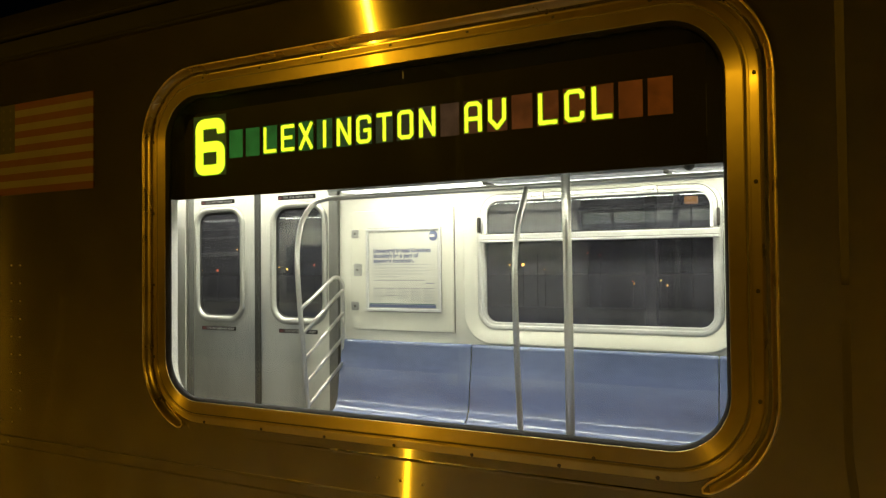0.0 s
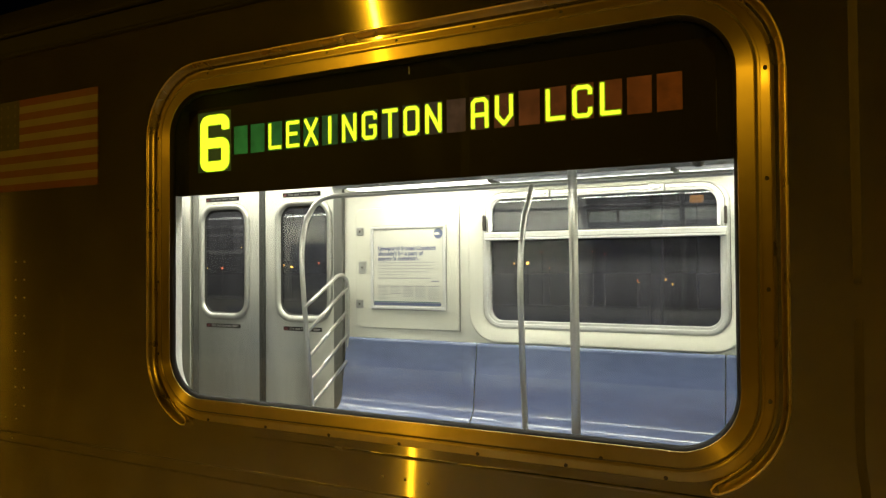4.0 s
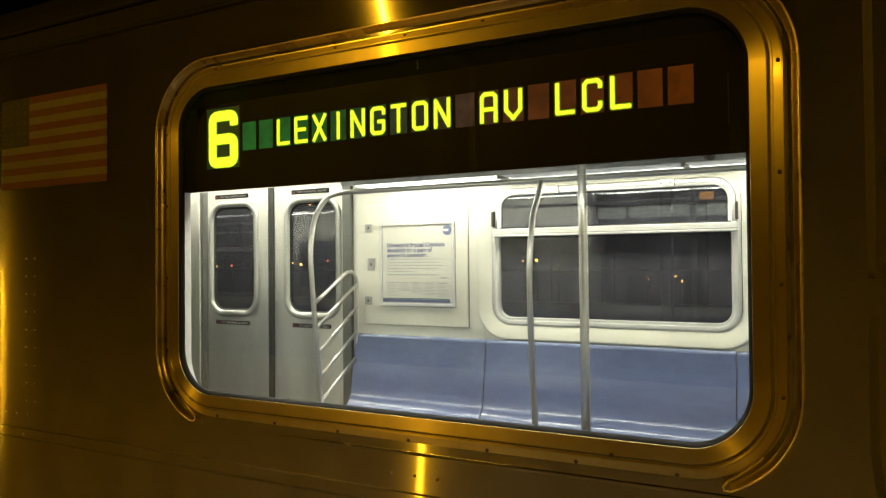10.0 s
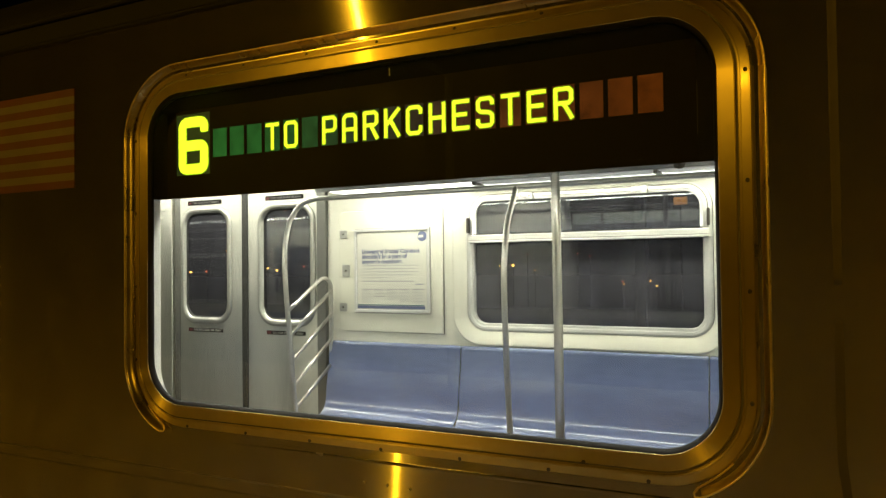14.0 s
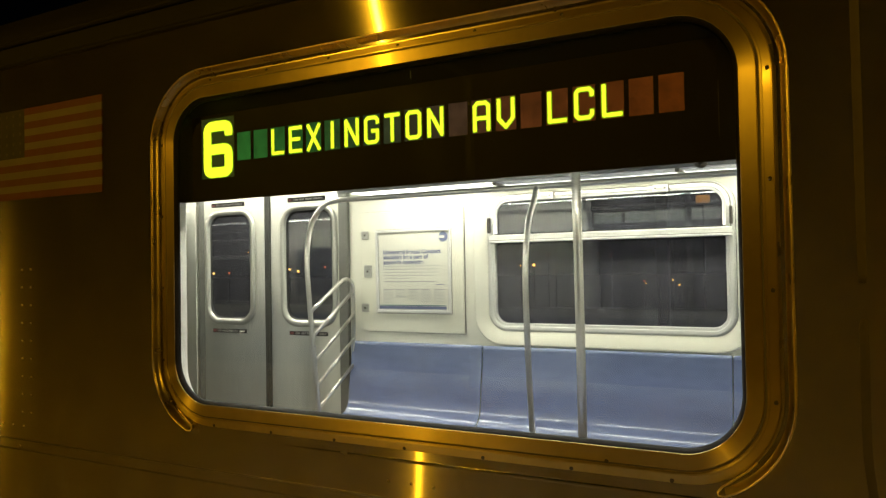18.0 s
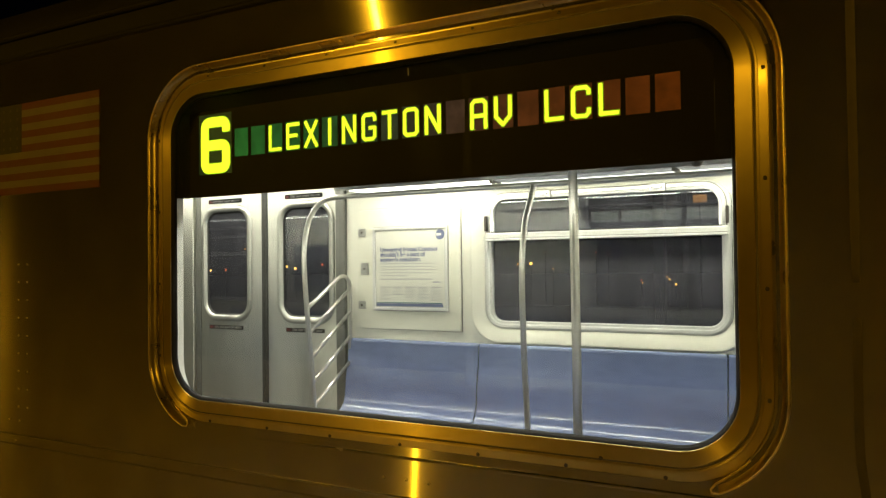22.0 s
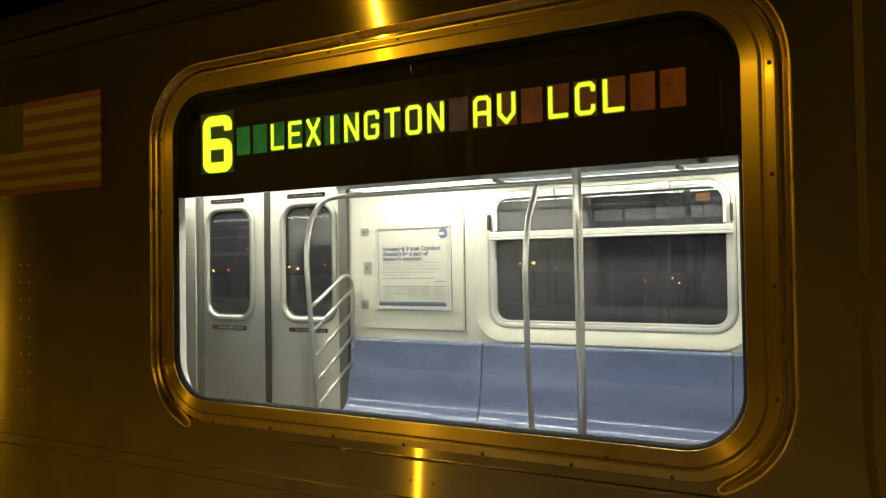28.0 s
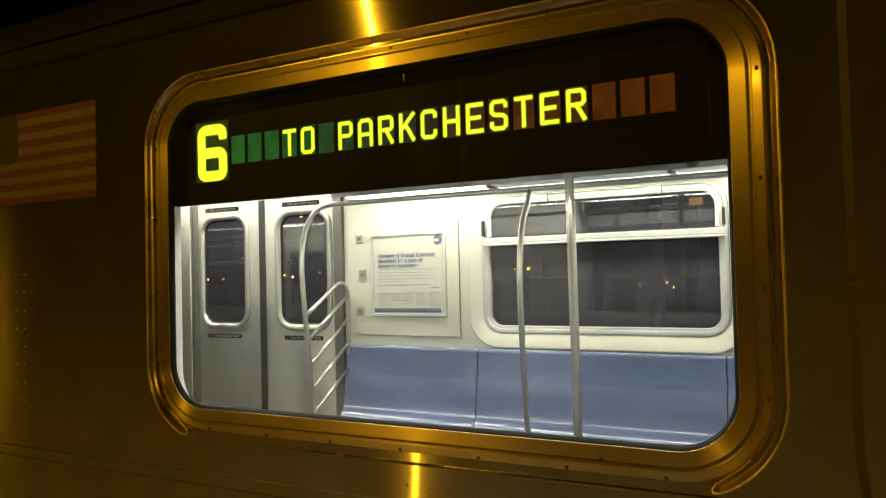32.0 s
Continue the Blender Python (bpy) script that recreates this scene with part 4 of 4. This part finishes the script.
# ---- cove lights over the windows ----
def cove(ya, yb, front, segs, xa=-7.0, up=0.0):
    top = tagged(empty("cove_light", (-1.4, (ya + yb) / 2, 1.87)), "long fluorescent light fixture above the seats", "light fixture", group="cove lights")
    attach(top, "fascia", boxed(xa, 4.6, min(front, front), front + 0.012, 1.870 + up, 2.12, 0.002), FASCIA, "grey metal fascia")
    attach(top, "tray", boxed(xa, 4.6, min(ya, yb), max(ya, yb), 1.895 + up, 1.905 + up), FASCIA)
    for x0, x1, m in segs:
        attach(top, "lens", boxed(x0 + 0.012, x1 - 0.012, min(ya, yb) + 0.03, max(ya, yb) - 0.03, 1.868 + up, 1.893 + up, 0.006), m, "white light lens")
        if m is LENS_DIM:
            yr = max(ya, yb) - 0.034
            attach(top, "lens_rim", boxed(x0 + 0.016, x1 - 0.016, yr - 0.0035, yr, 1.8655 + up, 1.868 + up), LENS_LIT, "bright lens edge")
            for xr in (x0 + 0.016, x1 - 0.022):
                attach(top, "lens_rim", boxed(xr, xr + 0.004, yr - 0.06, yr - 0.004, 1.8655 + up, 1.868 + up), LENS_LIT)
        attach(top, "lens_clip", boxed(x1 - 0.011, x1 + 0.011, min(ya, yb) + 0.02, max(ya, yb) - 0.012, 1.854 + up, 1.892 + up, 0.003), GAP_SHADE)
    return top


SEGS = [(-6.4 + 1.07 * i, -5.33 + 1.07 * i, LENS_LIT) for i in range(5)] + [(-1.045 + 1.07 * i, 0.025 + 1.07 * i, LENS_DIM) for i in range(5)]
cove(2.24, 2.47, 2.235, [g for g in SEGS if g[0] > -2.3], -2.2)
door_light = tagged(empty("ceiling_light", (-3.5, 2.12, 2.12)), "flush fluorescent ceiling light over the doors", "light fixture")
attach(door_light, "housing", boxed(-4.75, -2.25, 2.03, 2.21, 2.105, 2.12, 0.004), FASCIA)
attach(door_light, "lens", boxed(-4.7, -2.3, 2.05, 2.19, 2.092, 2.105, 0.004), LENS_LIT, "white light lens")
cove(0.10, 0.36, 0.36, [(a, b, LENS_LIT) for a, b, _ in SEGS], up=0.055)

# ---- rails and poles ----
def rail_set(name, label, group, parts_):
    top = tagged(empty(name, parts_[0][1][0]), label, "handrail", group=group)
    for nm, pts, r in parts_:
        attach(top, nm, tube(pts, r, 14), TUBE, "", True)
    return top


stanch = curve_pts([(-2.215, 2.06, 0.0), (-2.23, 2.045, 0.45), (-2.245, 2.01, 0.95), (-2.262, 1.99, 1.40), (-2.262, 2.02, 1.60), (-2.245, 2.05, 1.70), (-2.19, 2.085, 1.785), (-2.09, 2.1, 1.812)], 8)
rail_set("overhead_handrail", "long stainless grab rail over the seats with a bent end post", "overhead rails",
         [("rail", stanch + [(-1.0, 2.1, 1.810), (1.0, 2.1, 1.808), (4.5, 2.1, 1.808)], 0.0165)])
loop = [(-2.24, 2.0, 1.095)] + curve_pts([(-2.24, 2.08, 1.138), (-2.24, 2.30, 1.262), (-2.24, 2.376, 1.292), (-2.24, 2.435, 1.275), (-2.24, 2.468, 1.215), (-2.24, 2.470, 1.05)], 8) + [(-2.24, 2.470, 0.70), (-2.24, 2.470, 0.42)]
bars = [("loop", loop, 0.0125)]
for (ya, za), (yb, zb) in (((2.022, 0.936), (2.468, 1.205)), ((2.034, 0.768), (2.469, 1.041)), ((2.046, 0.606), (2.468, 0.871)), ((2.055, 0.450), (2.466, 0.696))):
    bars.append(("bar", [(-2.24, ya, za), (-2.24, yb, zb)], 0.0115))
rail_set("seat_end_guard", "stainless guard of slanting bars at the bench end", "", bars)
poleA = curve_pts([(-0.71, 2.1, 1.805), (-0.71, 2.03, 1.70), (-0.71, 1.955, 1.58), (-0.71, 1.905, 1.32), (-0.71, 1.92, 0.88), (-0.71, 1.96, 0.45), (-0.71, 1.98, 0.0)], 8)
rail_set("bowed_pole", "stainless pole bowed into the aisle by the bench", "grab poles", [("pole", poleA, 0.0165)])
rail_set("grab_pole", "straight stainless grab pole in the aisle", "grab poles", [("pole", [(-0.199, 1.22, 2.12), (-0.198, 1.24, 1.5), (-0.198, 1.25, 0.9), (-0.198, 1.25, 0.0)], 0.0192)])
MIRROR = 2.592
DOOR_X = -3.055
over = [(2 * DOOR_X - x, MIRROR - y, z) for x, y, z in stanch]
rail_set("overhead_handrail", "bent stainless grab rail over the platform-side seats", "overhead rails",
         [("rail", over + [(-5.2, MIRROR - 2.1, 1.81), (-6.9, MIRROR - 2.1, 1.808)], 0.0165)])
rail_set("overhead_handrail", "long stainless grab rail over the platform-side seats", "overhead rails",
         [("rail", [(x, MIRROR - y, z) for x, y, z in stanch] + [(-1.0, MIRROR - 2.1, 1.81), (4.5, MIRROR - 2.1, 1.808)], 0.0165)])
rail_set("seat_end_guard", "stainless guard of slanting bars by the platform-side door", "", [(nm, [(2 * DOOR_X - p[0], MIRROR - p[1], p[2]) for p in pts], r) for nm, pts, r in bars])

# platform-side doors and the next window along, as the glass opposite mirrors them
NIGHT = mat("night_dark_glass", (0.012, 0.012, 0.014), 0.08, 0.0, 0.2, 4.0)
door_2 = tagged(empty("door_2", (DOOR_X, 0.09, 0)), "closed stainless steel sliding doors on the platform side", "door", kind="structure")
window_3 = tagged(empty("window_3", (-5.8, 0.09, WZ - WHH)), "next window along on the platform side", "window", kind="structure")


def dark_window(top, cx, cz, hw, hh, r, m):
    attach(top, "window_frame", loft(rings(cx, cz, hw, hh, r, [(0.05, 0.093), (0.046, 0.106), (0.012, 0.110), (0.0, 0.1005)], 10)), m, "", True)
    attach(top, "pane", loft(rings(cx, cz, hw, hh, r, [(0.004, 0.0975), (0.004, 0.1005)], 10), cap=True), NIGHT, "dark window pane")


for x0, x1 in ((-3.775, -3.060), (-3.050, -2.335)):
    attach(door_2, "door_leaf", boxed(x0, x1, 0.0925, 0.097, 0.01, 1.862, 0.001), STEEL_DOOR, "brushed steel door leaf")
    dark_window(door_2, (x0 + x1) / 2, 1.395, 0.21, 0.40, 0.10, STEEL_RING)
dark_window(window_3, -5.8, WZ + 0.03, WHW - 0.03, WHH - 0.05, WR, SATIN)
attach(window_3, "sash_bar", boxed(-6.68, -4.92, 0.100, 0.118, 1.50, 1.55, 0.006), SATIN, "silver cross bar")
attach(window_3, "sash_bar", boxed(-6.66, -4.94, 0.100, 0.112, 1.72, 1.745, 0.004), SATIN)


# dark framed map on the platform-side wall, between those doors and that window
near_map = tagged(empty("wall_map", (-4.52, 0.10, 1.05)), "dark framed transit map on the platform-side wall", "poster")
attach(near_map, "map_frame", loft(rings(-4.52, 1.335, 0.29, 0.285, 0.01, [(0.0, 0.0925), (0.0, 0.104), (-0.018, 0.104), (-0.022, 0.098)], 3)), SATIN, "slim silver frame")
attach(near_map, "sheet", boxed(-4.79, -4.25, 0.0925, 0.097, 1.07, 1.60), INK_MAP, "dark blue printed sheet")
for k in range(5):
    attach(near_map, "route_line", tube([(-4.75, 0.0975, 1.14 + 0.09 * k), (-4.60 + 0.05 * k, 0.0975, 1.12 + 0.09 * k), (-4.30, 0.0975, 1.17 + 0.085 * k)], 0.003, 6), INK_PALE, "", True)


# ---- benches ----
def bench(x0, x1):
    top = tagged(empty("bench", ((x0 + x1) / 2, 2.25, 0.0)), "long blue-grey moulded plastic bench along the wall", "bench", group="benches")
    prof = [(2.499, 0.832), (2.498, 0.846), (2.491, 0.856), (2.479, 0.858), (2.468, 0.851), (2.463, 0.838), (2.462, 0.822), (2.457, 0.775), (2.447, 0.693), (2.431, 0.615), (2.422, 0.550), (2.416, 0.490), (2.402, 0.436), (2.370, 0.394), (2.33, 0.374), (2.26, 0.368), (2.18, 0.374),
            (2.10, 0.390), (2.04, 0.402), (2.0, 0.400), (1.978, 0.382), (1.972, 0.35), (1.985, 0.32)]
    smoothp = [(p.y, p.z) for p in curve_pts([(0, y, z) for y, z in prof], 3)]
    g, e = 0.003, 0.006
    loops_ = []
    for xx, dn in ((x0 + g, e), (x0 + g + e * 0.4, e * 0.3), (x0 + g + e, 0.0), (x1 - g - e, 0.0), (x1 - g - e * 0.4, e * 0.3), (x1 - g, e)):
        loops_.append([(xx, y, z - dn) for y, z in smoothp])
    bm = bmesh.new()
    rows_ = [[bm.verts.new(p) for p in lp] for lp in loops_]
    for ra, rb in zip(rows_, rows_[1:]):
        for i in range(len(ra) - 1):
            bm.faces.new((ra[i], ra[i + 1], rb[i + 1], rb[i]))
    attach(top, "seat_shell", bm, SEAT, "", True)
    attach(top, "base", boxed(x0, x1, 2.12, 2.49, 0.0, 0.345, 0.005), STEEL_DOOR, "steel bench base")
    return top


for a_, b_ in ((-2.256, -1.240), (-1.240, 0.255), (0.255, 1.75)):
    bench(a_, b_)

near_bench = bench(-1.24, 0.255)
near_bench.matrix_basis = Matrix.Translation((near_bench.location.x, 0.35, 0)) @ pose(0, 0, 0, 0, 0, 180)
copy_thing(near_bench, Matrix.Translation((near_bench.location.x - 1.5, 0.35, 0)) @ pose(0, 0, 0, 0, 0, 180))
copy_thing(near_bench, Matrix.Translation((near_bench.location.x + 1.5, 0.35, 0)) @ pose(0, 0, 0, 0, 0, 180))
copy_thing(near_bench, Matrix.Translation((-5.0, 0.35, 0)) @ pose(0, 0, 0, 0, 0, 180))

# ================= outside =================
tagged(obj("platform", boxed(-40, 40, -6.5, -0.09, -1.1, -0.01, 0.01), CONCRETE), "bare concrete station platform", "platform", kind="structure")
tagged(obj("ground", boxed(-400, 400, -400, 400, -6.0, -5.0), GROUND), "dark ground below the tracks", "ground", kind="structure")
par = tagged(obj("parapet", boxed(-40, 40, 6.4, 6.6, -1.0, 0.86, 0.01), PARAPET), "low weathered concrete parapet across the tracks", "wall", kind="structure")
tagged(obj("track_bed", boxed(-40, 40, 2.62, 6.4, -1.4, -1.0), GROUND), "dark ballast between the tracks", "track bed", kind="structure")
for x in (-3.2, -0.9, 1.6):
    post = tagged(empty("fence_post", (x, 6.3, -1.0)), "dark steel post before the parapet", "post", group="fence posts")
    attach(post, "shaft", boxed(x - 0.06, x + 0.06, 6.24, 6.36, -1.0, 2.6, 0.01), PAINTED)
# The last bulb in this list stands for a warm reflection atop the door glass.
for x, z, s, m in ((-11.687, 1.323, 0.095, FAR_AMBER), (-12.352, 1.305, 0.045, FAR_AMBER), (-10.986, 1.81, 0.025, FAR_RED), (-10.629, 1.084, 0.025, FAR_AMBER),
                   (-8.616, 1.80, 0.030, FAR_RED), (-8.069, 1.696, 0.030, FAR_RED), (-5.608, 0.708, 0.060, FAR_AMBER), (-5.470, 0.595, 0.050, FAR_AMBER), (-5.203, 0.392, 0.050, FAR_AMBER),
                   (-6.651, 0.56, 0.040, FAR_RED), (-6.586, 0.456, 0.030, FAR_AMBER), (-31.912, 1.14, 0.085, FAR_AMBER), (-30.678, 1.161, 0.085, FAR_RED), (-29.175, 2.332, 0.03, FAR_AMBER),
                   (-26.13, 1.313, 0.070, FAR_AMBER), (-25.525, 1.203, 0.085, FAR_AMBER), (-23.679, 1.397, 0.070, FAR_RED), (-24.887, 4.56, 0.16, FAR_AMBER)):
    top = tagged(empty("distant_lamp", (x, 30, -5.0)), "tiny glowing street light far beyond the tracks", "lamp", group="distant lamps")
    bm = bmesh.new()
    bmesh.ops.create_icosphere(bm, subdivisions=2, radius=s * 0.72)
    bmesh.ops.translate(bm, vec=(x, 30, z + 0.02), verts=bm.verts)
    attach(top, "bulb", bm, m, "glowing bulb", True)
    attach(top, "post", tube([(x, 30.05, -5.0), (x, 30.05, z)], 0.02, 6), PAINTED)
# Added glowing panel on a post, standing for an amber reflection in the vent glass.
top = tagged(empty("amber_reflection_panel", (-4.19, 30, -5.0)), "added amber panel standing for a reflection in the vent glass", "sign board")
attach(top, "panel", boxed(-4.45, -3.90, 29.9, 30.0, 3.79, 4.11, 0.05), FAR_REFLECTION, "amber reflection as a glowing face")
attach(top, "post", tube([(-4.19, 30.05, -5.0), (-4.19, 30.05, 4.07)], 0.05, 6), PAINTED)
for lx, ly, lz, _ in LAMPS:
    top = tagged(empty("platform_lamp", (lx, ly, 0)), "tall sodium lamp on a platform post", "lamp", group="platform lamps")
    attach(top, "post", tube([(lx, ly - 1.7, -0.01), (lx, ly - 1.7, lz + 0.1), (lx, ly, lz + 0.12)], 0.05, 10), PAINTED)
    attach(top, "head", boxed(lx - 0.2, lx + 0.2, ly - 0.15, ly + 0.15, lz, lz + 0.12, 0.03), PAINTED)


# ---- what moves: the sign's character cells turn over every three seconds ----
def motions():
    switch = [0.5 + 3 * k for k in range(11)]
    for fl, home in flaps:
        rows, side = [(0.0, pose(*home))], 0
        for t in switch:
            a0, a1 = (0, 180) if side == 0 else (180, 0)
            for k in range(4):
                rows.append((t + k / 30, pose(*home, 0, 0, a0 + (a1 - a0) * k / 3)))
            side = 1 - side
        rows.append((32.0, pose(*home, 0, 0, 180 * side)))
        walk(fl, rows)


motions()
